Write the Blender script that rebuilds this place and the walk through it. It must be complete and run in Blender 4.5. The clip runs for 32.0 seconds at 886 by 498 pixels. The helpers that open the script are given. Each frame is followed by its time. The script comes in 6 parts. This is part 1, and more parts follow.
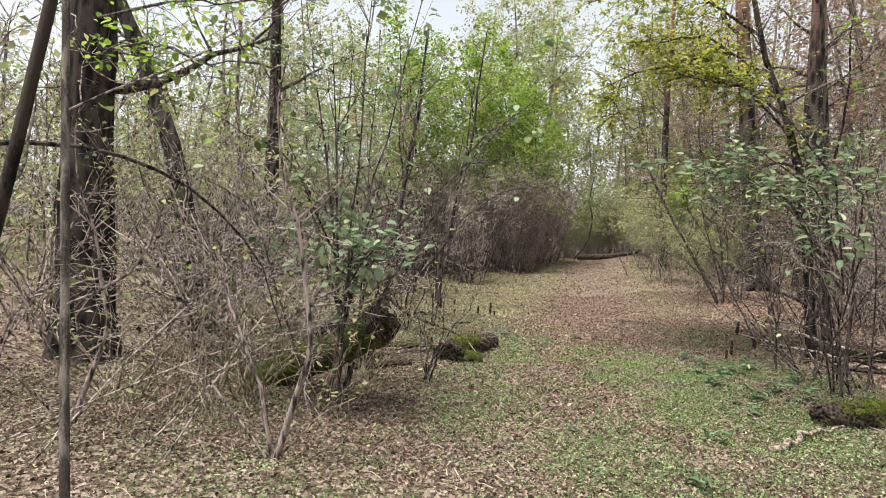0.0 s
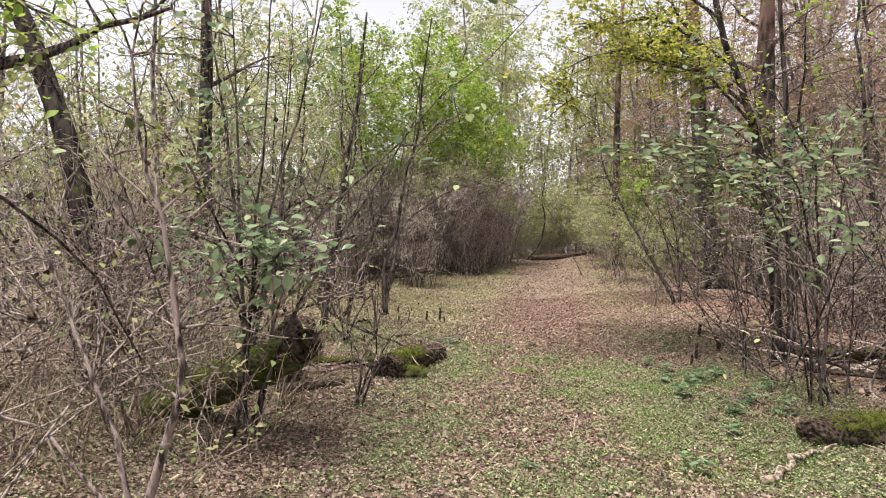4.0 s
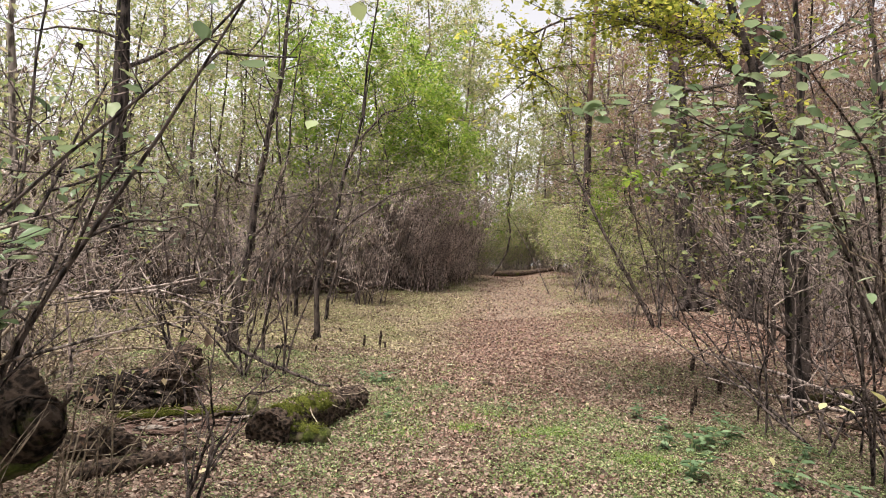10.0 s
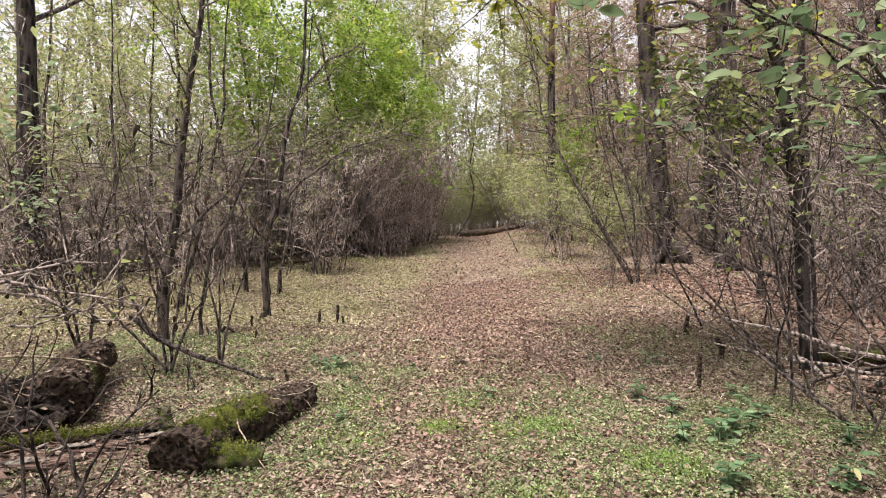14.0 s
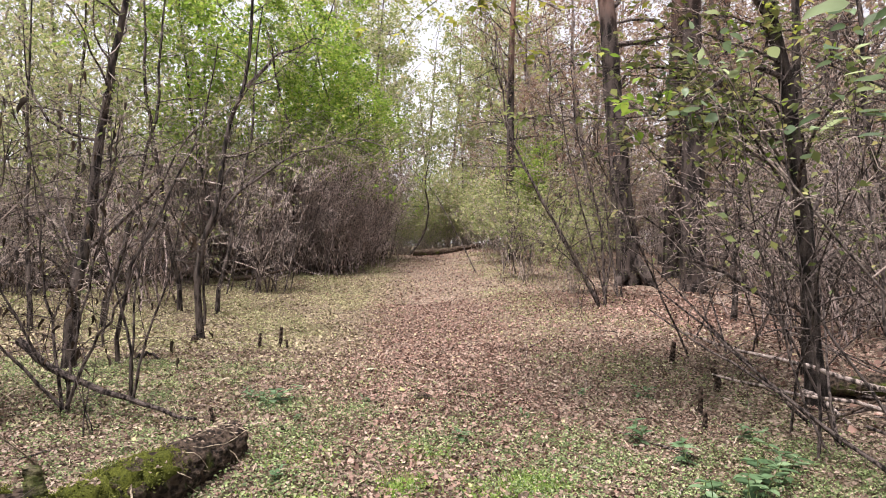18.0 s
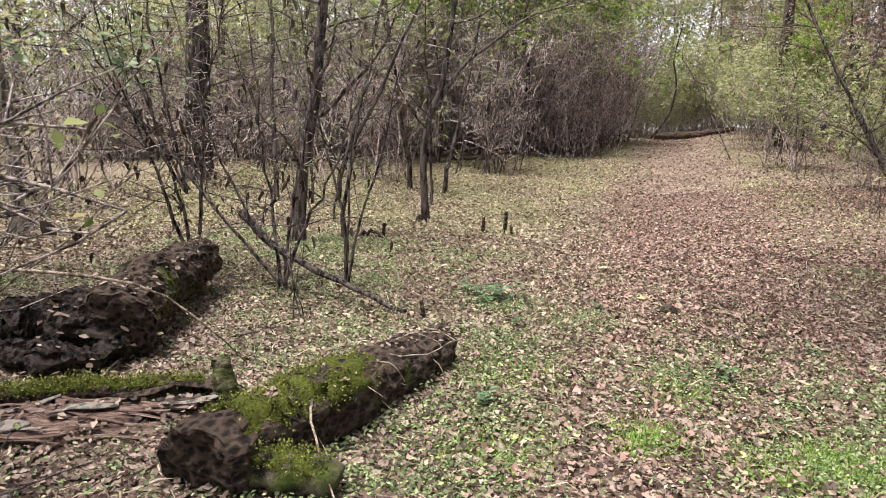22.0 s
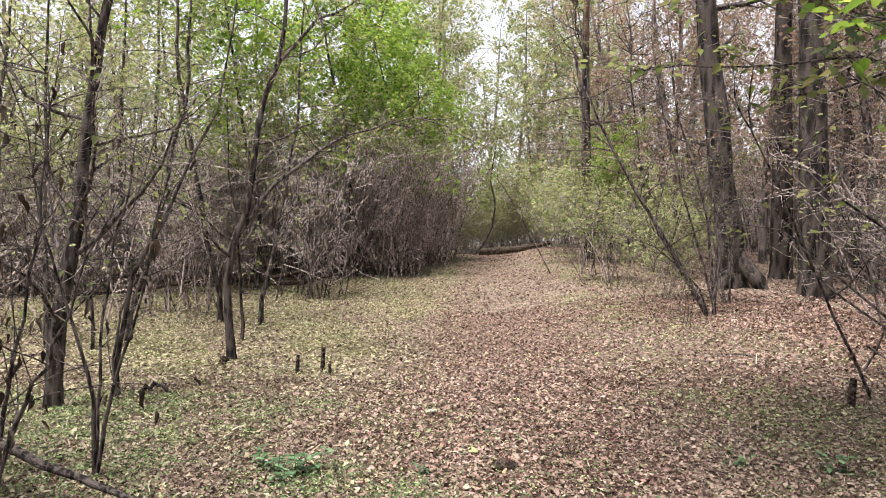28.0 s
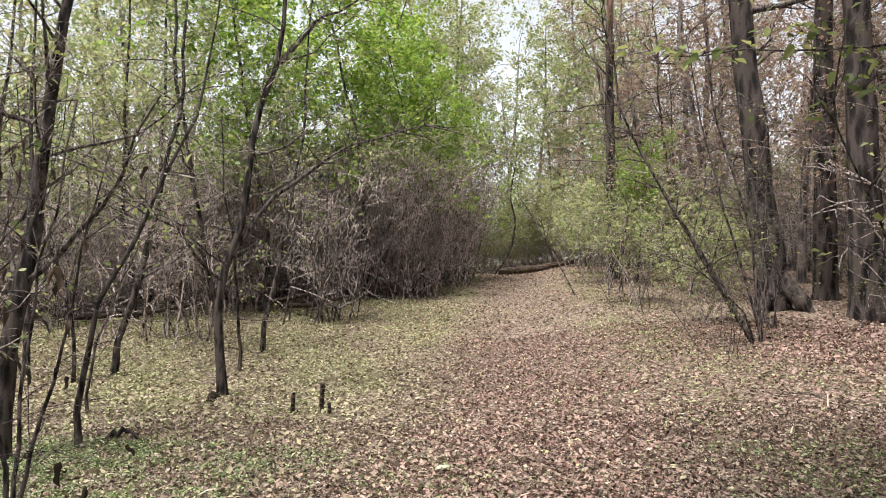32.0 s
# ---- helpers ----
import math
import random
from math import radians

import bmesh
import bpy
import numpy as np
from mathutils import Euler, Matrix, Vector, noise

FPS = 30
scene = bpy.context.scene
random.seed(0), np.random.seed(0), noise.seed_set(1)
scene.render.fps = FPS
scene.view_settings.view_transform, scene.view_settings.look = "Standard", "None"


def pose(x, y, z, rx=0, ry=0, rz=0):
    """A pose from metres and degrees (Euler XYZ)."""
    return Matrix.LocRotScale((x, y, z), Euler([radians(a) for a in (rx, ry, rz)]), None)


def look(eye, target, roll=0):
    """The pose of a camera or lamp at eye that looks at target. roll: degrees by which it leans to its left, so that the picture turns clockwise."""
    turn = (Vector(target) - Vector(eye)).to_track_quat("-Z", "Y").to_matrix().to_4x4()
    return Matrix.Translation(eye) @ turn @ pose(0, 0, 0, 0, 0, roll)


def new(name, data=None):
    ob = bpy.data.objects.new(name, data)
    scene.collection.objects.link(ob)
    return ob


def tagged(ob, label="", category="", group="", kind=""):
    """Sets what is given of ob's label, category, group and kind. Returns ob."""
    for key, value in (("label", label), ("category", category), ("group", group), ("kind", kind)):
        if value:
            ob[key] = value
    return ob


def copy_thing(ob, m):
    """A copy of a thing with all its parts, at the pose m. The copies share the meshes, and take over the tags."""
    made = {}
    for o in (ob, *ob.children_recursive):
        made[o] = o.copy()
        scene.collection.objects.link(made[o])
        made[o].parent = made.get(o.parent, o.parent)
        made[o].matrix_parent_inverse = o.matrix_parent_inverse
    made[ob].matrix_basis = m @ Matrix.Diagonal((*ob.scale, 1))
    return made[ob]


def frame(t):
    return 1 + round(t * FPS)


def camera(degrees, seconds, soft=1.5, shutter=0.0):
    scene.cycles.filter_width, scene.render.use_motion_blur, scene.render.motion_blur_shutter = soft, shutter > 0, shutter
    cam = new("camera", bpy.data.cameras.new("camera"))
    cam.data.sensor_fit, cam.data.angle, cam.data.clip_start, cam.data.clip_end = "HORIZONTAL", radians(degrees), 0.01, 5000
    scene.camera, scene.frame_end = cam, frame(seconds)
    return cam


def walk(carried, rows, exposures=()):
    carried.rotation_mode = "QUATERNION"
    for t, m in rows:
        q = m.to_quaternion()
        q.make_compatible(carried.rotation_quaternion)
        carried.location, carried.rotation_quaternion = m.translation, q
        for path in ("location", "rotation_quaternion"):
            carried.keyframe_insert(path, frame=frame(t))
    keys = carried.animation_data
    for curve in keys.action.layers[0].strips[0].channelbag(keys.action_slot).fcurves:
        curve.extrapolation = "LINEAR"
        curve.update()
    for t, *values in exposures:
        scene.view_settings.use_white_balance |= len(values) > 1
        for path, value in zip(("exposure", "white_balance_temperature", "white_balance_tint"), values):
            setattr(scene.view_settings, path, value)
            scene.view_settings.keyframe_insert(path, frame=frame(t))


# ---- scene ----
cam = camera(68.2, 32.0, soft=1.0)
PATH = [
    (0, (1.546, -1.4, 1.493), (1.055, 0.539, 1.488), 3.2),
    (0.5, (1.447, -1.231, 1.504), (0.959, 0.709, 1.514), 3.3),
    (1, (1.389, -1.131, 1.506), (1.011, 0.832, 1.477), 2.4),
    (1.5, (1.364, -1.069, 1.492), (0.975, 0.892, 1.433), 2.4),
    (2, (1.403, -0.863, 1.51), (0.945, 1.084, 1.492), 2.9),
    (2.5, (1.457, -0.712, 1.496), (0.978, 1.23, 1.484), 3.1),
    (3, (1.492, -0.622, 1.493), (1.037, 1.326, 1.457), 1.6),
    (3.5, (1.5, -0.523, 1.484), (1.145, 1.445, 1.48), 2.1),
    (5.5, (1.5, 0.235, 1.449), (1.13, 2.201, 1.478), 2.5),
    (6, (1.581, 0.464, 1.425), (1.202, 2.427, 1.487), 2.7),
    (6.5, (1.605, 0.547, 1.43), (1.286, 2.521, 1.433), 1.7),
    (7, (1.552, 0.774, 1.46), (1.366, 2.764, 1.539), 2.1),
    (7.5, (1.492, 1.012, 1.469), (1.372, 3.003, 1.602), 0.9),
    (8, (1.491, 1.158, 1.466), (1.392, 3.154, 1.521), 0.5),
    (8.5, (1.516, 1.351, 1.472), (1.232, 3.33, 1.544), 3.0),
    (9, (1.593, 1.503, 1.467), (1.257, 3.474, 1.519), 2.8),
    (9.5, (1.608, 1.637, 1.45), (1.3, 3.613, 1.453), 1.5),
    (10, (1.53, 1.911, 1.459), (1.271, 3.893, 1.52), 3.2),
    (10.5, (1.476, 2.121, 1.46), (1.207, 4.102, 1.496), 3.2),
    (11, (1.485, 2.275, 1.47), (1.211, 4.256, 1.481), 1.9),
    (11.5, (1.534, 2.44, 1.466), (1.275, 4.423, 1.442), 2.7),
    (12, (1.585, 2.561, 1.469), (1.319, 4.543, 1.479), 2.9),
    (12.5, (1.603, 2.688, 1.471), (1.367, 4.674, 1.435), 2.2),
    (13, (1.548, 2.862, 1.469), (1.382, 4.854, 1.418), 1.6),
    (13.5, (1.483, 2.992, 1.479), (1.345, 4.987, 1.422), 0.6),
    (15.5, (1.337, 3.534, 1.408), (1.161, 5.526, 1.405), 0.2),
    (16, (1.358, 3.639, 1.397), (1.158, 5.629, 1.412), 1.8),
    (16.5, (1.343, 3.803, 1.395), (1.235, 5.8, 1.423), 1.1),
    (17, (1.289, 3.984, 1.408), (1.247, 5.983, 1.481), 0.9),
    (17.5, (1.269, 4.064, 1.403), (1.329, 6.063, 1.453), 0.8),
    (18, (1.245, 4.119, 1.386), (1.249, 6.119, 1.399), 1.3),
    (18.5, (1.252, 4.287, 1.387), (1.204, 6.286, 1.361), 1.5),
    (19, (1.304, 4.432, 1.409), (1.249, 6.431, 1.425), 1.7),
    (19.5, (1.334, 4.555, 1.406), (1.217, 6.551, 1.403), 1.1),
    (20, (1.31, 4.715, 1.39), (1.181, 6.711, 1.399), 1.1),
    (20.5, (1.202, 4.949, 1.393), (1.088, 6.945, 1.361), 1.2),
    (21, (1.132, 5.015, 1.341), (0.739, 6.968, 1.153), 4.1),
    (21.5, (1.085, 5.049, 1.342), (0.633, 6.97, 1.016), 3.6),
    (22, (1.067, 5.113, 1.328), (0.413, 6.968, 0.965), 2.5),
    (22.5, (1.081, 5.256, 1.316), (0.248, 7.028, 0.908), 2.2),
    (23, (1.102, 5.358, 1.305), (0.244, 7.091, 0.794), 2.0),
    (23.5, (1.1, 5.392, 1.301), (0.245, 7.122, 0.775), 2.5),
    (24, (1.115, 5.431, 1.315), (0.416, 7.253, 0.876), 2.3),
    (24.5, (1.137, 5.474, 1.339), (0.627, 7.393, 1.102), 1.9),
    (25, (1.163, 5.508, 1.361), (0.735, 7.458, 1.24), 1.1),
    (25.5, (1.197, 5.538, 1.373), (0.793, 7.495, 1.29), 1.0),
    (27.5, (1.137, 5.863, 1.43), (0.882, 7.846, 1.391), 0.9),
    (28, (1.091, 5.974, 1.436), (0.9, 7.965, 1.439), 0.7),
    (28.5, (1.074, 6.035, 1.435), (0.841, 8.022, 1.404), 0.8),
    (29, (1.103, 6.142, 1.44), (0.756, 8.112, 1.405), 1.3),
    (29.5, (1.141, 6.312, 1.449), (0.763, 8.276, 1.445), 1.4),
    (30, (1.177, 6.415, 1.439), (0.78, 8.375, 1.419), 1.6),
    (30.5, (1.18, 6.501, 1.429), (0.79, 8.462, 1.389), 0.6),
    (31, (1.153, 6.655, 1.419), (0.79, 8.621, 1.399), 0.6),
    (31.5, (1.092, 6.785, 1.467), (0.789, 8.762, 1.473), 1.2),
    (32, (1.055, 6.88, 1.476), (0.804, 8.863, 1.535), 0.5),
]
walk(cam, [(t, look(eye, target, roll)) for t, eye, target, roll in PATH], [(0.0, 0.81, 6250, 8), (2.0, 0.95, 6250, 15), (3.3, 0.93, 6350, 15), (6.0, 0.89, 6700, 15), (13.0, 0.95, 6550, 15), (18.0, 1.05, 6350, 18), (21.0, 1.07, 6300, 17), (24.0, 1.11, 5950, 11), (28.0, 1.11, 6200, 14), (31.0, 0.97, 6150, 10)])

# ---- light ----
world = bpy.data.worlds.new("overcast_sky")
scene.world = world
world.use_nodes = True
wn = world.node_tree
sky = wn.nodes.new("ShaderNodeTexSky")
sky.sky_type = "NISHITA"
sky.sun_disc = False
sky.sun_elevation, sky.sun_rotation = radians(70), radians(221)
sky.air_density, sky.dust_density, sky.ozone_density = 1.0, 1.0, 1.0
cloud = wn.nodes.new("ShaderNodeHueSaturation")
cloud.inputs["Saturation"].default_value, cloud.inputs["Value"].default_value = 0.12, 1.5
wn.links.new(sky.outputs[0], cloud.inputs["Color"])
wn.links.new(cloud.outputs[0], wn.nodes["Background"].inputs[0])
wn.nodes["Background"].inputs[1].default_value = 0.088

sun = new("sun", bpy.data.lights.new("sun", "SUN"))
sun.data.energy, sun.data.angle, sun.data.color = 5.0, radians(26), (1.0, 0.95, 0.88)
sun.matrix_world = look((0, 0, 30), (7, 8, 0))

# ---- materials ----


class Nodes:
    """A short hand for node trees."""

    def __init__(self, name):
        self.mat = bpy.data.materials.new(name)
        self.mat.use_nodes = True
        self.tree = self.mat.node_tree
        self.bsdf = self.tree.nodes["Principled BSDF"]
        self.out = self.tree.nodes["Material Output"]

    def add(self, kind, **values):
        n = self.tree.nodes.new(kind)
        for k, v in values.items():
            if k in n.inputs:
                n.inputs[k].default_value = v
        return n

    def link(self, a, b):
        self.tree.links.new(a, b)

    def coords(self, scale=(1, 1, 1), world_space=False):
        m = self.add("ShaderNodeMapping")
        m.inputs["Scale"].default_value = scale
        if world_space:
            self.link(self.add("ShaderNodeNewGeometry").outputs["Position"], m.inputs[0])
        else:
            self.link(self.add("ShaderNodeTexCoord").outputs["Object"], m.inputs[0])
        return m.outputs[0]

    def noise(self, vec, scale, detail=4.0, rough=0.6):
        n = self.add("ShaderNodeTexNoise", Scale=scale, Detail=detail, Roughness=rough)
        self.link(vec, n.inputs["Vector"])
        return n.outputs["Fac"]

    def voronoi(self, vec, scale):
        n = self.add("ShaderNodeTexVoronoi", Scale=scale)
        self.link(vec, n.inputs["Vector"])
        return n

    def ramp(self, fac, stops):
        n = self.add("ShaderNodeValToRGB")
        while len(n.color_ramp.elements) < len(stops):
            n.color_ramp.elements.new(0.5)
        for e, (p, c) in zip(n.color_ramp.elements, stops):
            e.position, e.color = p, (*c, 1)
        self.link(fac, n.inputs[0])
        return n.outputs[0]

    def mix(self, fac, a, b, mode="MIX"):
        n = self.add("ShaderNodeMix")
        n.data_type, n.blend_type = "RGBA", mode
        if hasattr(fac, "links"):
            self.link(fac, n.inputs[0])
        else:
            n.inputs[0].default_value = fac
        for sock, v in ((n.inputs[6], a), (n.inputs[7], b)):
            if hasattr(v, "links"):
                self.link(v, sock)
            else:
                sock.default_value = (*v, 1)
        return n.outputs[2]

    def maths(self, op, a, b):
        n = self.add("ShaderNodeMath")
        n.operation = op
        for sock, v in ((n.inputs[0], a), (n.inputs[1], b)):
            if hasattr(v, "links"):
                self.link(v, sock)
            else:
                sock.default_value = v
        return n.outputs[0]

    def bump(self, height, strength, distance):
        n = self.add("ShaderNodeBump", Strength=strength, Distance=distance)
        self.link(height, n.inputs["Height"])
        self.link(n.outputs[0], self.bsdf.inputs["Normal"])

    def done(self, colour, rough=0.8, spec=0.3):
        self.link(colour, self.bsdf.inputs["Base Color"])
        self.bsdf.inputs["Roughness"].default_value = rough
        self.bsdf.inputs["Specular IOR Level"].default_value = spec
        return self.mat


def bark(name, dark, light, moss=0.0, ridge=9.0, red=None, grain=(1, 1, 0.26)):
    n = Nodes(name)
    v = n.coords(grain)
    a = n.noise(v, ridge * 2.2, 6.0, 0.7)
    vor = n.voronoi(v, ridge)
    fine = n.noise(n.coords((1, 1, 0.4)), ridge * 9, 5.0, 0.75)
    h = n.maths("ADD", n.maths("MULTIPLY", vor.outputs["Distance"], 0.6), n.maths("ADD", n.maths("MULTIPLY", a, 0.5), n.maths("MULTIPLY", fine, 0.4)))
    h = n.maths("ADD", n.maths("MULTIPLY", n.maths("SUBTRACT", h, 0.69), 2.4), 0.69)
    col = n.ramp(h, [(0.48, dark), (0.74, tuple(0.45 * c for c in light)), (1.0, tuple(1.3 * c for c in light))])
    patch = n.noise(n.coords(), 1.6, 3.0)
    col = n.mix(n.ramp(patch, [(0.35, (0, 0, 0)), (0.75, (1, 1, 1))]), col, n.mix(0.25, col, light), "MIX")
    if red:
        geo = n.add("ShaderNodeSeparateXYZ")
        n.link(n.add("ShaderNodeNewGeometry").outputs["Position"], geo.inputs[0])
        up = n.maths("ADD", geo.outputs[2], n.maths("MULTIPLY", patch, 4.0))
        k = n.maths("MULTIPLY", n.maths("SUBTRACT", up, 9.0), 0.25)
        n.tree.nodes[-1].use_clamp = True
        col = n.mix(k, col, n.ramp(h, [(0.25, (red[0] * 0.4, red[1] * 0.4, red[2] * 0.4)), (0.8, red)]))
    spot = n.ramp(n.noise(n.coords(), 7.0, 6.0, 0.7), [(0.56, (0, 0, 0)), (0.68, (0.22, 0.22, 0.22))])
    col = n.mix(spot, col, tuple(min(0.6, 1.5 * c + 0.02) for c in light))
    if moss:
        mm = n.ramp(n.noise(n.coords(), 3.0, 6.0, 0.7), [(0.62 - 0.3 * moss, (0, 0, 0)), (0.72 - 0.2 * moss, (1, 1, 1))])
        col = n.mix(mm, col, n.ramp(n.noise(n.coords(), 40.0), [(0.3, (0.03, 0.05, 0.008)), (0.7, (0.13, 0.16, 0.03))]))
    n.bump(h, 1.0, 0.03 if ridge < 12 else 0.016)
    return n.done(col, 0.9, 0.15)


def leafy(name, stops, through_light=0.35, rough=0.55, spots=0.12, damp=0.0):
    n = Nodes(name)
    geo = n.add("ShaderNodeNewGeometry")
    vary = n.maths("FRACT", n.maths("ADD", geo.outputs["Random Per Island"], n.add("ShaderNodeObjectInfo").outputs["Random"]), 0.0)
    col = n.ramp(vary, stops)
    blotch = n.noise(n.coords(), 35.0, 3.0)
    col = n.mix(n.ramp(blotch, [(0.35, (0, 0, 0)), (0.8, (spots, spots, spots))]), col, (0.22, 0.17, 0.06))
    if damp:
        wet = n.maths("ADD", n.maths("MULTIPLY", n.noise(n.coords(world_space=True), 1.1, 3.0), 0.45), n.maths("MULTIPLY", n.noise(n.coords(world_space=True), 6.0, 3.0, 0.7), 0.55))
        col = n.mix(n.ramp(wet, [(0.40, (damp, damp, damp)), (0.58, (0, 0, 0))]), col, (0.075, 0.05, 0.04))
    mat = n.done(col, rough, 0.3)
    if through_light:
        t = n.add("ShaderNodeBsdfTranslucent")
        n.link(col, t.inputs[0])
        m = n.add("ShaderNodeMixShader", Fac=through_light)
        n.link(n.bsdf.outputs[0], m.inputs[1])
        n.link(t.outputs[0], m.inputs[2])
        n.link(m.outputs[0], n.out.inputs[0])
    return mat


BARK_DARK = bark("dark_bark", (0.004, 0.0033, 0.0028), (0.060, 0.048, 0.042), 0.1, 11.0)
BARK_GREY = bark("grey_bark", (0.006, 0.005, 0.0043), (0.075, 0.060, 0.052), 0.1, 18.0)
# Haze of distance is put into this paler bark colour.
BARK_HAZE = bark("far_bark_haze_tint", (0.04, 0.032, 0.029), (0.20, 0.162, 0.146), 0.0, 8.0)
BARK_PALE = bark("pale_bark", (0.07, 0.058, 0.048), (0.27, 0.235, 0.20), 0.0, 20.0)
BARK_PINE = bark("pine_bark", (0.005, 0.004, 0.0036), (0.068, 0.053, 0.047), 0.05, 7.0, red=(0.30, 0.175, 0.13))
TWIG = bark("twig_bark", (0.026, 0.02, 0.018), (0.43, 0.355, 0.315), 0.0, 30.0)
TWIG_DARK = bark("dark_twig_bark", (0.010, 0.008, 0.0075), (0.125, 0.100, 0.090), 0.0, 30.0)
TWIG_HEDGE = bark("brown_grey_brush_bark", (0.016, 0.012, 0.0115), (0.36, 0.283, 0.255), 0.0, 30.0)
TWIG_TAN = bark("tan_cane_bark", (0.14, 0.10, 0.07), (0.42, 0.34, 0.25), 0.0, 30.0)
LOG_MOSSY = bark("mossy_log", (0.008, 0.007, 0.005), (0.12, 0.095, 0.07), 0.7, 16.0, grain=(0.8, 0.5, 0.8))
ROT_BLACK = bark("black_rotten_wood", (0.004, 0.0033, 0.003), (0.05, 0.038, 0.031), 0.1, 40.0, grain=(0.7, 0.5, 0.8))
LOG_DARK = bark("rotten_dark_log", (0.014, 0.011, 0.009), (0.085, 0.061, 0.046), 0.2, 38.0, grain=(0.8, 0.5, 0.8))

LEAF_GREEN = leafy("green_leaves", [(0.0, (0.08, 0.11, 0.035)), (0.5, (0.18, 0.22, 0.075)), (0.85, (0.31, 0.33, 0.12)), (1.0, (0.40, 0.36, 0.14))], 0.45)
LEAF_LIME = leafy("lime_leaves", [(0.0, (0.08, 0.14, 0.022)), (0.5, (0.20, 0.325, 0.042)), (0.9, (0.37, 0.475, 0.085)), (1.0, (0.52, 0.48, 0.15))], 0.55)
LEAF_BLUE = leafy("dull_green_elder_leaves", [(0.0, (0.10, 0.16, 0.085)), (0.6, (0.21, 0.29, 0.16)), (1.0, (0.36, 0.42, 0.20))], 0.35, 0.4)
LEAF_DEAD = leafy("withered_leaves", [(0.0, (0.015, 0.010, 0.008)), (0.6, (0.04, 0.025, 0.018)), (1.0, (0.10, 0.065, 0.045))], 0.1)
LEAF_RUST = leafy("rust_pink_leaves", [(0.0, (0.15, 0.088, 0.066)), (0.5, (0.31, 0.195, 0.15)), (0.8, (0.38, 0.285, 0.20)), (1.0, (0.26, 0.28, 0.09))], 0.45)
LEAF_OLIVE = leafy("yellow_olive_leaves", [(0.0, (0.13, 0.17, 0.03)), (0.5, (0.30, 0.33, 0.055)), (1.0, (0.52, 0.48, 0.10))], 0.68)
LITTER_PATH = leafy("brown_pink_litter", [(0.0, (0.028, 0.016, 0.014)), (0.2, (0.12, 0.069, 0.057)), (0.5, (0.29, 0.172, 0.137)), (0.85, (0.39, 0.262, 0.213)), (0.98, (0.45, 0.345, 0.29)), (1.0, (0.56, 0.45, 0.25))], 0.12, 0.7, damp=0.36)
LITTER_SIDE = leafy("tan_litter", [(0.0, (0.025, 0.017, 0.013)), (0.22, (0.12, 0.084, 0.065)), (0.55, (0.27, 0.20, 0.155)), (0.88, (0.345, 0.268, 0.212)), (0.98, (0.42, 0.345, 0.28)), (1.0, (0.52, 0.44, 0.25))], 0.12, 0.7, damp=0.36)
LITTER_MEADOW = leafy("pale_olive_litter", [(0.0, (0.05, 0.036, 0.024)), (0.3, (0.20, 0.16, 0.10)), (0.7, (0.42, 0.355, 0.225)), (1.0, (0.52, 0.45, 0.28))], 0.12, 0.7, damp=0.4)
COVER = leafy("ground_cover_leaves", [(0.0, (0.045, 0.08, 0.03)), (0.5, (0.14, 0.20, 0.075)), (0.9, (0.30, 0.37, 0.16)), (1.0, (0.44, 0.45, 0.25))], 0.3, 0.5)
COVER_PALE = leafy("pale_ground_cover", [(0.0, (0.13, 0.15, 0.06)), (0.5, (0.28, 0.30, 0.13)), (1.0, (0.45, 0.44, 0.25))], 0.3, 0.6)
GRASS = leafy("fresh_grass", [(0.0, (0.07, 0.14, 0.02)), (0.6, (0.17, 0.275, 0.045)), (1.0, (0.31, 0.40, 0.09))], 0.3)
NETTLE = leafy("nettle_leaves", [(0.0, (0.045, 0.09, 0.04)), (0.6, (0.10, 0.175, 0.085)), (1.0, (0.19, 0.28, 0.15))], 0.3, 0.45)
# Background skylight and haze are mixed into these pale leaf colours.
LEAF_WASHED = leafy("light_washed_green_leaves", [(0.0, (0.13, 0.17, 0.055)), (0.4, (0.27, 0.32, 0.12)), (0.8, (0.46, 0.47, 0.23)), (1.0, (0.44, 0.35, 0.22))], 0.55)
LEAF_WASHED_RUST = leafy("light_washed_rusty_leaves", [(0.0, (0.21, 0.138, 0.107)), (0.5, (0.37, 0.265, 0.21)), (0.8, (0.44, 0.36, 0.28)), (1.0, (0.31, 0.33, 0.16))], 0.5)
STRAW = leafy("dry_straw", [(0.0, (0.10, 0.07, 0.045)), (0.5, (0.30, 0.23, 0.16)), (1.0, (0.50, 0.42, 0.32))], 0.1, 0.7)
LEAF_PALE = leafy("pale_green_leaves", [(0.0, (0.09, 0.145, 0.075)), (0.5, (0.20, 0.28, 0.15)), (0.85, (0.33, 0.41, 0.245)), (1.0, (0.46, 0.51, 0.33))], 0.4, 0.28)
LEAF_YELLOW = leafy("pale_yellow_leaves", [(0.0, (0.42, 0.40, 0.17)), (1.0, (0.56, 0.54, 0.30))], 0.4)
LEAF_WHITE = leafy("pale_withered_leaf", [(0.0, (0.38, 0.42, 0.28)), (1.0, (0.5, 0.52, 0.38))], 0.3)


def rotten():
    n = Nodes("red_rotten_wood")
    v = n.coords((1, 12, 6))
    a = n.noise(v, 6.0, 8.0, 0.75)
    col = n.ramp(a, [(0.36, (0.022, 0.015, 0.012)), (0.5, (0.15, 0.094, 0.074)), (0.66, (0.36, 0.285, 0.238))])
    n.bump(a, 1.0, 0.02)
    return n.done(col, 0.9, 0.1)


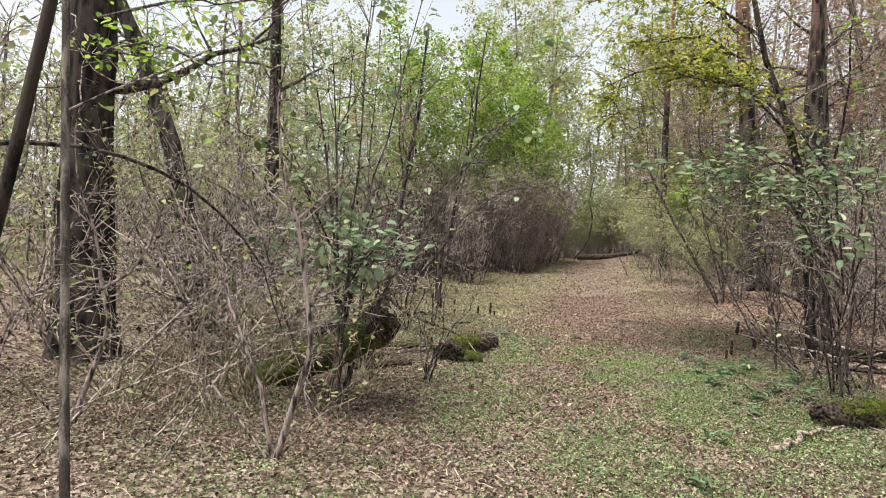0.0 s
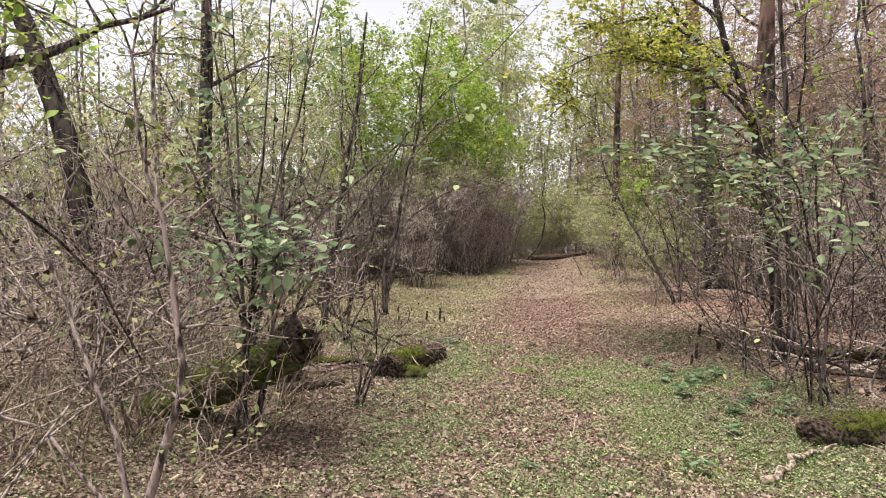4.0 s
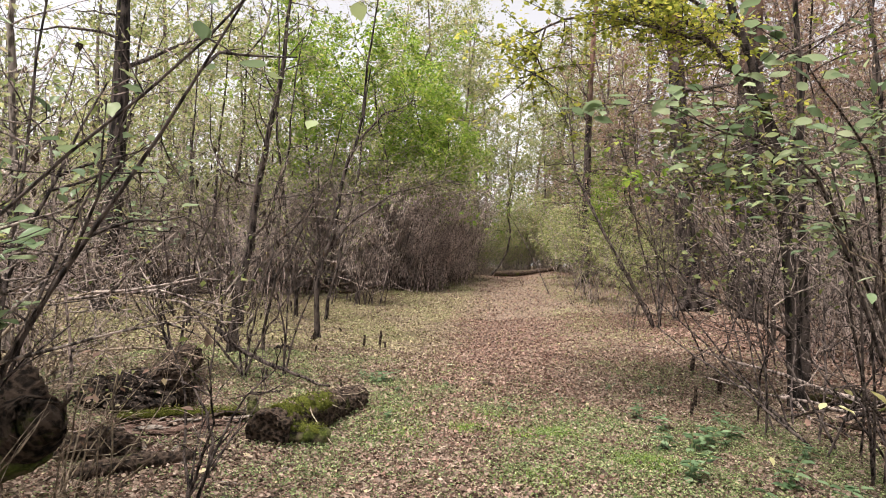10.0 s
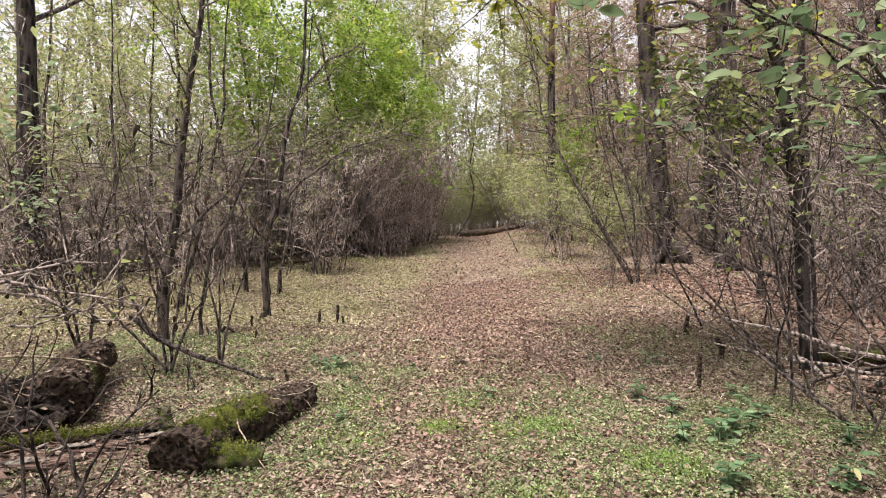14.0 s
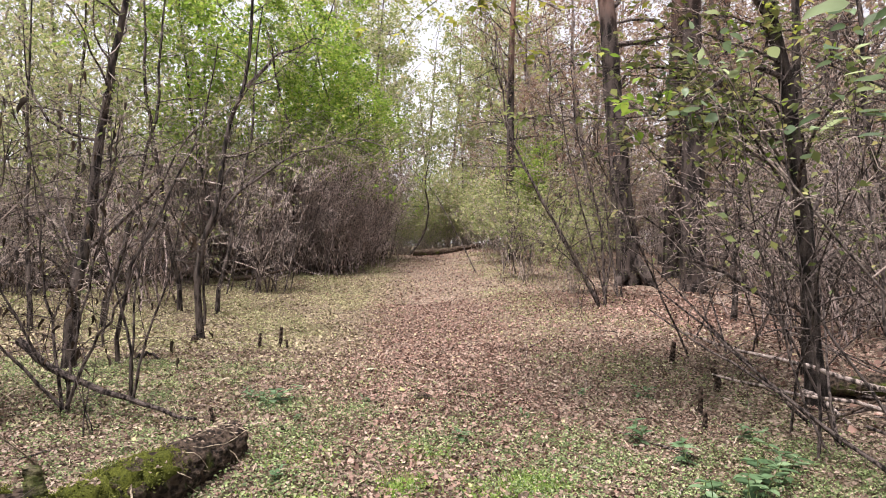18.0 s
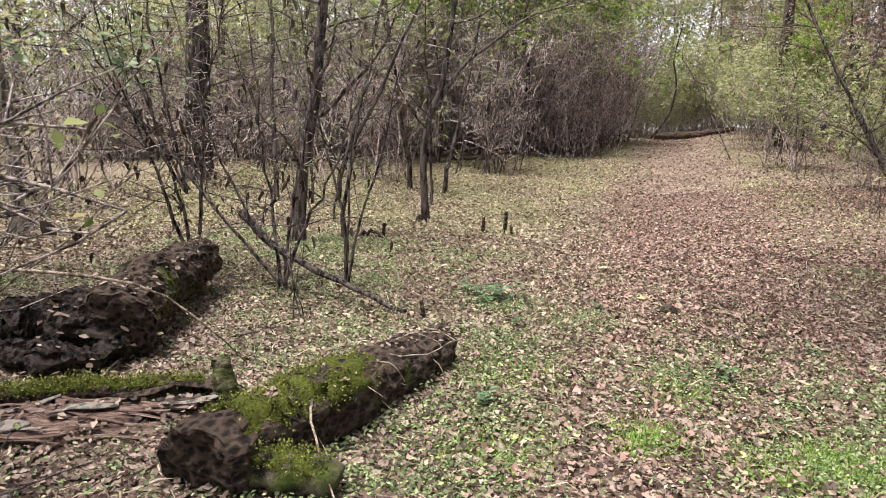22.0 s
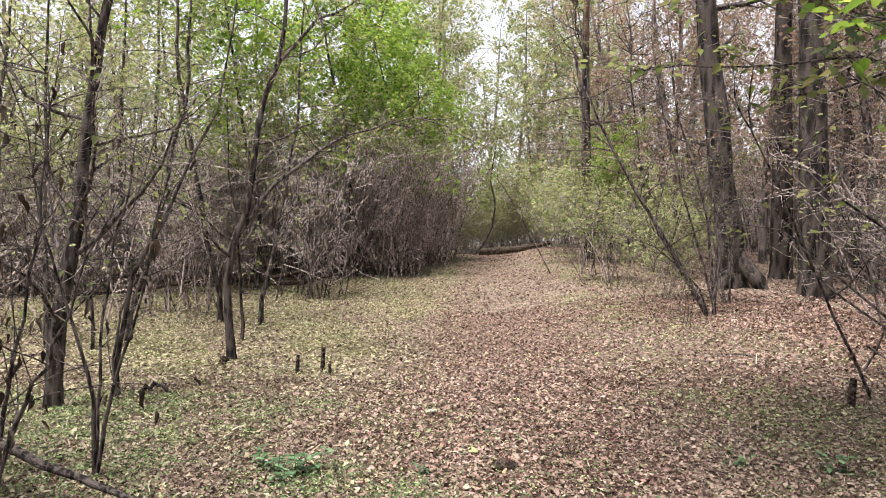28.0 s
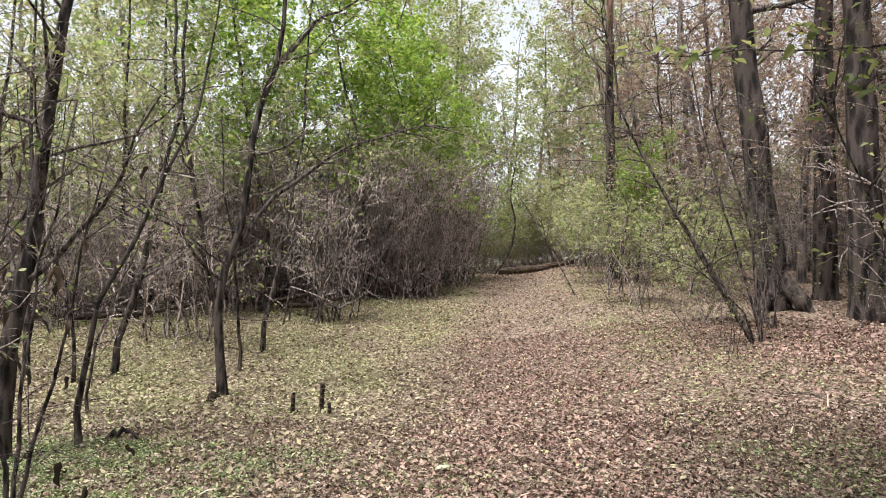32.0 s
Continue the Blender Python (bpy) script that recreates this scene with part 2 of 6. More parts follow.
def moss():
    n = Nodes("green_moss")
    a = n.noise(n.coords(), 70.0, 6.0, 0.8)
    b = n.noise(n.coords(), 5.0, 4.0)
    col = n.mix(b, n.ramp(a, [(0.3, (0.015, 0.022, 0.004)), (0.7, (0.09, 0.11, 0.017))]), n.ramp(a, [(0.3, (0.04, 0.046, 0.008)), (0.7, (0.18, 0.19, 0.035))]))
    n.bump(a, 1.0, 0.02)
    return n.done(col, 0.95, 0.1)


def soil():
    n = Nodes("forest_soil_with_litter")
    v = n.coords(world_space=True)
    cells = n.voronoi(v, 34.0)
    fine = n.noise(v, 60.0, 5.0, 0.7)
    large = n.noise(v, 0.9, 4.0)
    sep = n.add("ShaderNodeSeparateColor")
    n.link(cells.outputs["Color"], sep.inputs[0])
    litter = n.ramp(sep.outputs[0], [(0.0, (0.035, 0.024, 0.018)), (0.5, (0.14, 0.10, 0.078)), (0.85, (0.31, 0.235, 0.18)), (1.0, (0.46, 0.38, 0.30))])
    litter = n.mix(n.ramp(large, [(0.3, (0, 0, 0)), (0.75, (0.5, 0.5, 0.5))]), litter, (0.085, 0.062, 0.045))
    greens = n.ramp(fine, [(0.3, (0.07, 0.075, 0.03)), (0.7, (0.28, 0.28, 0.12))])
    att = n.add("ShaderNodeAttribute")
    att.attribute_name = "green_cover"
    g = n.maths("MULTIPLY", n.maths("MULTIPLY", att.outputs["Fac"], 0.65), n.ramp(n.noise(v, 7.0, 5.0, 0.7), [(0.38, (0, 0, 0)), (0.6, (1, 1, 1))]))
    col = n.mix(g, litter, greens)
    n.bump(n.maths("ADD", n.maths("MULTIPLY", cells.outputs["Distance"], -0.6), fine), 0.8, 0.03)
    return n.done(col, 0.95, 0.1)


MOSS_TIP = leafy("moss_tips", [(0.0, (0.025, 0.033, 0.006)), (0.6, (0.10, 0.115, 0.018)), (1.0, (0.20, 0.21, 0.045))], 0.15, 0.9)
ROTTEN, MOSS, SOIL = rotten(), moss(), soil()

# ---- mesh tools ----
rng = np.random.default_rng(7)


def ss(a, b, v):
    u = np.clip((np.asarray(v, float) - a) / (b - a), 0, 1)
    return u * u * (3 - 2 * u)


def gz(x, y):
    """The height of the ground."""
    x, y = np.asarray(x, float), np.asarray(y, float)
    h = 1.25 * ss(14, 34, y) + 1.0 * ss(42, 80, y) + 0.33 * ss(0.6, 3.0, x) * ss(9, 14, y)
    h = h + 0.018 * np.sin(1.7 * x + 0.6 * y) * np.sin(1.3 * y - 0.4 * x) + 0.012 * np.sin(4.1 * x - 1.9 * y + 1) * np.sin(3.7 * y + 1.1 * x)
    return h + 0.006 * np.sin(9.3 * x + 2.2 * y) * np.sin(8.1 * y - 3.0 * x)


def gz1(x, y):
    return float(gz(x, y))


def patchy(x, y):
    broad = 0.17 * np.sin(2.3 * x + 1.1 * y + 0.7) + 0.2 * np.sin(1.9 * y - 1.4 * x) * np.sin(3.1 * x + 0.4) + 0.2 * np.sin(5.3 * x - 2.9 * y) * np.sin(6.1 * y + 2.7 * x)
    return np.clip(0.46 + broad + 0.26 * np.sin(13.1 * x + 4.3 * y + 1.0) * np.sin(11.7 * y - 5.1 * x) + 0.16 * np.sin(23.0 * x - 9.0 * y) * np.sin(25.0 * y + 7.0 * x), 0, 1)


def green(x, y):
    """How green the ground cover is."""
    x, y = np.asarray(x, float), np.asarray(y, float)
    path = np.exp(-((x - 1.0 - 0.15 * np.sin(0.4 * y)) / 0.95) ** 2)
    left = ss(-0.1, -1.2, x) * ss(8, 12, y) * 0.85
    near = ss(11.0 - 1.4 * ss(1.2, 2.6, x), 8.3, y) * ss(5.0, 3.8, x) * ss(-4.0, -2.8, x) * ss(1.0, 2.6, y) * (0.22 + 0.42 * ss(1.2, 2.2, x) * ss(5.0, 3.6, x) + 0.42 * ss(-0.5, 0.2, x))
    near = near * (1 - 0.8 * ss(0.35, -0.5, x) * ss(7.2, 5.6, y)) * (1 - 0.65 * np.exp(-((x - 1.0) / 0.42) ** 2))
    edge = 0.9 * np.exp(-((x + 0.75) / 0.5) ** 2) * ss(17, 20, y)
    right = 0.5 * ss(12, 15, y) * np.exp(-((x - 2.9) / 0.9) ** 2) + 0.09 * ss(2.0, 2.8, x) * ss(5.5, 4.0, x) * ss(21, 12, y)
    g = np.maximum.reduce([left, near, edge, right]) * (1 - 0.9 * path * ss(8.0, 11, y)) * (1 - 0.3 * path)
    g = (g + 0.09 + 0.08 * ss(10.5, 8.5, y) + 0.06 * ss(1.8, 2.8, x) * ss(9, 12, y)) * (0.08 + 1.8 * patchy(x, y) ** 1.7)
    for cx, cy, r in ((0.35, 7.9, 0.32), (0.15, 8.9, 0.4), (1.85, 8.1, 0.3), (1.2, 8.9, 0.3), (2.5, 7.3, 0.4), (2.4, 5.2, 0.45), (0.5, 9.7, 0.3), (-0.1, 9.9, 0.35), (2.9, 8.0, 0.4), (1.6, 6.7, 0.3), (0.3, 7.2, 0.25)):
        g = np.maximum(g, 0.95 * np.exp(-(((x - cx) ** 2 + (y - cy) ** 2) / r ** 2)))
    return np.clip(g, 0, 1)


JOINED = {"brushwood", "foliage", "crown", "withered_foliage", "fuzz"}


def link_mesh(name, verts, faces, material, parent=None, label="", smooth=False):
    """One mesh object from arrays; faces: a list of index arrays, one row a face."""
    me = bpy.data.meshes.new(name)
    v = np.asarray(verts, np.float32)
    me.vertices.add(len(v))
    me.vertices.foreach_set("co", v.ravel())
    faces = [np.asarray(f, np.int32) for f in faces if len(f)]
    total = np.concatenate([np.full(len(f), f.shape[1], np.int32) for f in faces])
    flat = np.concatenate([f.ravel() for f in faces])
    me.loops.add(len(flat))
    me.loops.foreach_set("vertex_index", flat)
    me.polygons.add(len(total))
    me.polygons.foreach_set("loop_start", np.concatenate([[0], np.cumsum(total)[:-1]]).astype(np.int32))
    if smooth:
        me.polygons.foreach_set("use_smooth", np.ones(len(total), bool))
    me.update(calc_edges=True)
    me.materials.append(material)
    ob = new(name, me)
    if parent:
        ob.parent = parent
    if label:
        tagged(ob, label)
    if name in JOINED:
        tagged(ob, kind="stuff")
    return ob


class Tubes:
    """Gathers tapered tubes along bent lines."""

    def __init__(self):
        self.v, self.f, self.t, self.n = [], [], [], 0

    def add(self, pts, radii, sides=5, rough=0.0, cap=False):
        pts, radii = np.asarray(pts, float), np.asarray(radii, float)
        k = len(pts)
        tang = np.gradient(pts, axis=0)
        tang /= np.linalg.norm(tang, axis=1)[:, None] + 1e-9
        ref = np.array([0.0, 0.0, 1.0]) if abs(tang[0, 2]) < 0.8 else np.array([1.0, 0.0, 0.0])
        u = np.cross(tang, ref)
        u /= np.linalg.norm(u, axis=1)[:, None] + 1e-9
        w = np.cross(tang, u)
        ang = np.arange(sides) * 2 * np.pi / sides
        rr = radii[:, None] * np.ones((1, sides))
        if rough:
            knots = rng.standard_normal((max(3, k // 3) + 1, sides))
            at = np.linspace(0, len(knots) - 1.001, k)
            lump = knots[at.astype(int)] * (1 - at % 1)[:, None] + knots[at.astype(int) + 1 - (at.astype(int) == len(knots) - 1)] * (at % 1)[:, None]
            rr = rr * (1 + rough * rng.standard_normal((k, sides)) * 0.35 + rough * 0.8 * lump + rough * 0.5 * rng.standard_normal((1, sides)))
        ring = pts[:, None, :] + rr[:, :, None] * (np.cos(ang)[None, :, None] * u[:, None, :] + np.sin(ang)[None, :, None] * w[:, None, :])
        i = np.arange(k - 1)[:, None] * sides
        j = np.arange(sides)[None, :]
        a, b = i + j, i + (j + 1) % sides
        quads = np.stack([a, b, b + sides, a + sides], -1).reshape(-1, 4) + self.n
        self.v.append(ring.reshape(-1, 3))
        self.f.append(quads)
        count = k * sides
        if cap:
            self.v.append(pts[[0, -1]] + np.array([tang[0] * -0.15 * radii[0], tang[-1] * 0.15 * radii[-1]]))
            s = np.arange(sides)
            self.t.append(np.stack([np.full(sides, count), (s + 1) % sides, s], -1) + self.n)
            e = (k - 1) * sides
            self.t.append(np.stack([np.full(sides, count + 1), e + s, e + (s + 1) % sides], -1) + self.n)
            count += 2
        self.n += count
        return self

    def link(self, name, material, parent=None, label="", smooth=True):
        faces = [np.concatenate(self.f)]
        if self.t:
            faces.append(np.concatenate(self.t))
        return link_mesh(name, np.concatenate(self.v), faces, material, parent, label, smooth)


def unit(v):
    v = np.asarray(v, float)
    return v / (np.linalg.norm(v) + 1e-9)


def grow(start, way, length, steps=6, wander=0.15, rise=0.0):
    """A bent line that drifts from its first direction."""
    p, d, out = np.array(start, float), unit(way), [np.array(start, float)]
    for _ in range(steps):
        d = unit(d + wander * rng.standard_normal(3) + np.array([0, 0, rise]))
        p = p + d * length / steps
        out.append(p)
    return np.array(out)


RHOMB = (np.array([(0, 0, 0), (-0.30, 0.45, 0.07), (0, 1, -0.04), (0.30, 0.45, 0.07)]), np.array([(0, 3, 2), (0, 2, 1)]))
_a = np.linspace(0, 1, 8)
_w = 0.29 * np.sin(np.pi * _a ** 0.8) ** 0.85
_l, _r = [(-w, a, 0.10 * w + 0.02 * math.sin(9 * a) - 0.10 * a * a) for w, a in zip(_w[1:-1], _a[1:-1])], [(w, a, 0.10 * w - 0.02 * math.sin(8 * a) - 0.10 * a * a) for w, a in zip(_w[1:-1], _a[1:-1])]
_m = [(0, a, -0.04 - 0.10 * a * a) for a in _a[1:-1]]
LEAF_OUTLINE = (np.array([(0, 0, 0), (0, 1, -0.14)] + _l + _m + _r), np.array([(0, 8, 2), (0, 14, 8), (1, 7, 13), (1, 13, 19)] + [f for k in range(5) for f in ((2 + k, 8 + k, 9 + k), (2 + k, 9 + k, 3 + k), (8 + k, 14 + k, 15 + k), (8 + k, 15 + k, 9 + k))]))
OVAL = LEAF_OUTLINE
CURL = (np.array([(0, -0.55, 0.03), (-0.24, -0.22, 0.12), (-0.36, 0.08, 0.2), (-0.1, 0.3, 0.07), (0.05, 0.52, 0.15), (0.3, 0.12, 0.09), (0.22, -0.3, 0.14)]), np.array([(0, 6, 5), (0, 5, 4), (0, 4, 3), (0, 3, 2), (0, 2, 1)]))
BLADE = (np.array([(-0.03, 0, 0), (0.03, 0, 0), (0.022, 0.6, 0.06), (-0.022, 0.6, 0.06), (0, 1, -0.12)]), np.array([(0, 1, 2), (0, 2, 3), (3, 2, 4)]))


def frames_for(ways, roll):
    """Rotations that turn a leaf's +y along each way, with its upper side up as far as can be, then rolled."""
    y = ways / (np.linalg.norm(ways, axis=1)[:, None] + 1e-9)
    up = np.tile([0.0, 0.0, 1.0], (len(y), 1)) + 0.05
    x = np.cross(y, up)
    x /= np.linalg.norm(x, axis=1)[:, None] + 1e-9
    z = np.cross(x, y)
    c, s = np.cos(roll)[:, None], np.sin(roll)[:, None]
    return np.stack([x * c + z * s, y, z * c - x * s], -1)


def link_leaves(name, shape, pos, ways, sizes, material, parent=None, label="", roll=0.5):
    pos, ways, sizes = np.asarray(pos, float), np.asarray(ways, float), np.asarray(sizes, float)
    tv, tf = shape
    m = frames_for(ways, rng.normal(0, roll, len(pos)))
    wide = np.stack([rng.uniform(0.8, 1.25, len(pos)), np.ones(len(pos)), rng.uniform(0.3, 2.2, len(pos))], -1)
    v = np.einsum("nij,nkj->nki", m, tv[None] * wide[:, None, :]) * sizes[:, None, None] + pos[:, None, :]
    f = tf[None] + (np.arange(len(pos)) * len(tv))[:, None, None]
    return link_mesh(name, v.reshape(-1, 3), [f.reshape(-1, tf.shape[1])], material, parent, label)


def thing(name, x, y, label, category, group="", dz=0.0):
    ob = new(name)
    ob.location = (x, y, gz1(x, y) + dz)
    return tagged(ob, label, category, group)


def shrub(name, x, y, label, stems=10, height=2.6, spread=0.5, r=0.014, twigs=7, leaves=120, leaf=0.06, shape=RHOMB, mat=TWIG, leafmat=LEAF_GREEN,
          leaf_low=0.4, bend=0.10, rise=0.0, twig_len=0.7, dead=0, category="shrub", group="", lean=(0, 0), base_r=0.12, droop=0.0, ways=None, twigmat=None, coarse=1.0, low=0.2):
    """A bush of many stems with twigs and leaves, built round its own foot."""
    top = thing(name, x, y, label, category, group)
    tw, lp, lw, dp = Tubes(), [], [], []
    for i in range(stems):
        if ways is not None:
            d, hh = np.array(ways[i][:3], float), ways[i][3]
        else:
            a = rng.uniform(0, 2 * np.pi)
            q = spread * math.sqrt(rng.uniform(0, 1))
            d, hh = np.array([math.cos(a) * q + lean[0], math.sin(a) * q + lean[1], 1.0]), height * rng.uniform(0.6, 1.08)
        b = np.array([*(rng.normal(0, base_r, 2)), -0.04])
        line = grow(b, d, hh, 8, bend, rise)
        rs = r * rng.uniform(0.7, 1.25)
        Tubes().add(line, np.linspace(rs, rs * 0.25, 9), 6, 0.06).link("stem", mat, top)
        for _ in range(twigs):
            u = rng.uniform(low, 0.98) ** 0.8
            k = min(int(u * 8), 7)
            p = line[k] + (line[k + 1] - line[k]) * (u * 8 - k)
            out = unit(line[k + 1] - line[k]) * 0.6 + rng.standard_normal(3) * [0.7, 0.7, 0.35] + [0, 0, 0.15 - droop]
            tl = grow(p, out, twig_len * rng.uniform(0.4, 1.1) * (1.15 - 0.5 * u), 4, 0.22, rise * 0.5)
            tw.add(tl, coarse * np.linspace(rs * 0.5, rs * 0.16, 5), 4)
            for _ in range(2):
                q = tl[rng.integers(1, 5)]
                sl = grow(q, unit(tl[-1] - tl[0]) + rng.standard_normal(3) * 0.7, twig_len * rng.uniform(0.15, 0.4), 2, 0.25)
                tw.add(sl, coarse * np.linspace(rs * 0.28, rs * 0.12, 3), 3)
                for s in (tl, sl):
                    if p[2] > leaf_low * height:
                        lp += [s[rng.integers(1, len(s))] + rng.normal(0, 0.03, 3), s[-1]]
                        lw += [rng.standard_normal(3) * [1, 1, 0.4] + [0, 0, -0.25]] * 2
                    dp.append(s[-1])
    tw.link("brushwood", twigmat or mat, top)
    if leaves and lp:
        pick = rng.integers(0, len(lp), leaves)
        pos = np.array(lp)[pick] + rng.normal(0, 0.05, (leaves, 3))
        link_leaves("foliage", shape, pos, np.array(lw)[pick] + rng.normal(0, 0.4, (leaves, 3)), leaf * rng.uniform(0.6, 1.3, leaves), leafmat, top)
    if dead and dp:
        pick = rng.integers(0, len(dp), dead)
        link_leaves("withered_foliage", CURL, np.array(dp)[pick], rng.normal(0, 0.3, (dead, 3)) + [0, 0, -1], rng.uniform(0.03, 0.075, dead), LEAF_DEAD, top, "dark withered hanging leaves")
    return top


def tree(name, x, y, label, height=9.0, r=0.1, lean=(0, 0), bend=0.03, limbs=8, limb_from=0.35, limb_len=2.0, twigs=5, leaves=0, leaf=0.08, shape=RHOMB,
         mat=BARK_GREY, twigmat=TWIG_DARK, leafmat=LEAF_GREEN, flare=1.5, sides=10, category="tree", group="", rough=0.05, limb_rise=0.05, limb_up=0.4, crook=0.0, pts=None, limb_r=0.32, finemat=None):
    top = thing(name, x, y, label, category, group)
    n = 14
    line = grow((0, 0, -0.08), (lean[0], lean[1], 1.0), height, n, bend, 0.0)
    s = np.linspace(0, 1, n + 1)
    if pts:
        q = np.array(pts, float) - np.array(top.location)
        far = np.concatenate([[0], np.cumsum(np.linalg.norm(np.diff(q, axis=0), axis=1))])
        line = np.stack([np.interp(s, far / far[-1], q[:, c]) for c in range(3)], -1)
        line[0, 2] = -0.08
    if crook:
        ph, zz = rng.uniform(0, 6.3, 4), s * height
        line[:, 0] += crook * (np.sin(2.3 * zz + ph[0]) + 0.6 * np.sin(4.7 * zz + ph[1])) * np.minimum(1, zz / 0.8)
        line[:, 1] += crook * (np.sin(2.6 * zz + ph[2]) + 0.6 * np.sin(4.3 * zz + ph[3])) * np.minimum(1, zz / 0.8)
    rad = r * (1 - 0.75 * s) + r * (flare - 1) * np.exp(-s * height / 0.22)
    fine = np.linspace(0, 1, n * 3 + 1)
    lx = np.stack([np.interp(fine, s, line[:, c]) for c in range(3)], -1)
    extra = np.array([0.012, 0.03, 0.05]) / max(height / 9, 0.5)
    fine2 = np.sort(np.concatenate([fine, extra]))
    lx = np.stack([np.interp(fine2, s, line[:, c]) for c in range(3)], -1)
    Tubes().add(lx, np.interp(fine2, s, r * (1 - 0.75 * s)) + r * (flare - 1) * np.exp(-fine2 * height / 0.22), sides, rough, True).link("trunk", mat, top)
    tw, lp = Tubes(), []
    for i in range(limbs):
        u = limb_from + (0.98 - limb_from) * (i + rng.uniform(0, 1)) / limbs
        k = min(int(u * n), n - 1)
        p = line[k] + (line[k + 1] - line[k]) * (u * n - k)
        a = rng.uniform(0, 2 * np.pi)
        ll = limb_len * (1.2 - 0.7 * u) * rng.uniform(0.6, 1.15)
        rl = rad[k] * limb_r * rng.uniform(0.7, 1.3)
        lim = grow(p, (math.cos(a), math.sin(a), limb_up), ll, 6, 0.21, limb_rise)
        Tubes().add(lim, np.linspace(rl, rl * 0.2, 7), 6, 0.05).link("limb", twigmat, top)
        for _ in range(twigs):
            q = lim[rng.integers(1, 7)]
            tl = grow(q, unit(lim[-1] - lim[0]) + rng.standard_normal(3) * 0.8, ll * rng.uniform(0.2, 0.5), 4, 0.2)
            tw.add(tl, np.linspace(rl * 0.3, rl * 0.08, 5), 4)
            lp += list(tl[1:])
            for _ in range(2):
                sl = grow(tl[rng.integers(1, 5)], rng.standard_normal(3), ll * 0.15, 2, 0.2)
                tw.add(sl, np.linspace(rl * 0.12, rl * 0.05, 3), 3)
                lp += [sl[-1], sl[-1]]
    if lp:
        tw.link("brushwood", finemat or twigmat, top)
    if leaves and lp:
        pick = rng.integers(0, len(lp), leaves)
        link_leaves("crown", shape, np.array(lp)[pick] + rng.normal(0, 0.07, (leaves, 3)), rng.normal(0, 1, (leaves, 3)) * [1, 1, 0.5] + [0, 0, -0.3], leaf * rng.uniform(0.6, 1.3, leaves), leafmat, top)
    return top


LEAF_MESHES = {}


def bough(top, pts, r, twigs, leaves, leaf, shape, leafmat, mat=TWIG_DARK, twig_len=0.5, label="", hang=0.25, flat=0.3):
    """A limb of a tree along given places, with leafy twigs on its outer half."""
    q = np.array(pts, float) - np.array(top.location)
    s, f = np.linspace(0, 1, len(q)), np.linspace(0, 1, 14)
    line = np.stack([np.interp(f, s, q[:, c]) for c in range(3)], -1) + rng.normal(0, 0.02, (14, 3)) * f[:, None]
    Tubes().add(line, np.linspace(r, r * 0.2, 14), 7, 0.05).link("limb", mat, top)
    tw, lp = Tubes(), []
    for _ in range(twigs):
        p = line[rng.integers(4, 14)]
        tl = grow(p, unit(line[-1] - line[0]) * 0.6 + rng.standard_normal(3) * [0.8, 0.8, 0.4], twig_len * rng.uniform(0.4, 1.1), 5, 0.15, -0.03)
        tw.add(tl, np.linspace(r * 0.28, r * 0.08, 6), 4)
        lp += list(tl[1:])
        for _ in range(3):
            sl = grow(tl[rng.integers(1, 6)], unit(tl[-1] - tl[0]) + rng.standard_normal(3) * 0.7, twig_len * rng.uniform(0.2, 0.5), 3, 0.2)
            tw.add(sl, np.linspace(r * 0.12, r * 0.05, 4), 3)
            lp += [sl[-1]]
    tw.link("brushwood", mat, top)
    pick = rng.integers(0, len(lp), leaves)
    pos, ways, sizes = np.array(lp)[pick] + rng.normal(0, 0.03, (leaves, 3)), rng.normal(0, 1, (leaves, 3)) * [1, 1, flat] + [0, 0, -hang], leaf * rng.uniform(0.6, 1.25, leaves)
    if leaves > 55:
        link_leaves("foliage", shape, pos, ways, sizes, leafmat, top, label, roll=0.3)
        return
    turns = frames_for(ways, rng.normal(0, 0.3, leaves))
    for p, m, s in zip(pos, turns, sizes):
        key = (leafmat.name, int(rng.integers(0, 3)))
        if key not in LEAF_MESHES:
            first = link_leaves("leaf", LEAF_OUTLINE, [(0, 0, 0)], [(0, 1, 0)], [1.0], leafmat, roll=0.0)
            LEAF_MESHES[key] = first.data
            bpy.data.objects.remove(first)
        ob = new("leaf", LEAF_MESHES[key])
        ob.parent = top
        ob.matrix_basis = Matrix.Translation(p) @ Matrix(m.tolist()).to_4x4() @ Matrix.Diagonal((s * 0.45, s, s * 2.5, 1) if leafmat is LEAF_DEAD else (s, s, s, 1))
        if label:
            tagged(ob, label)


def again(ob, x, y, turn=None, size=1.0, label=""):
    """A copy of a thing at another place, turned about the vertical."""
    c = copy_thing(ob, pose(x, y, gz1(x, y), 0, 0, rng.uniform(0, 360) if turn is None else turn))
    c.scale = (size, size, size * rng.uniform(0.92, 1.08))
    if label:
        tagged(c, label)
    return c


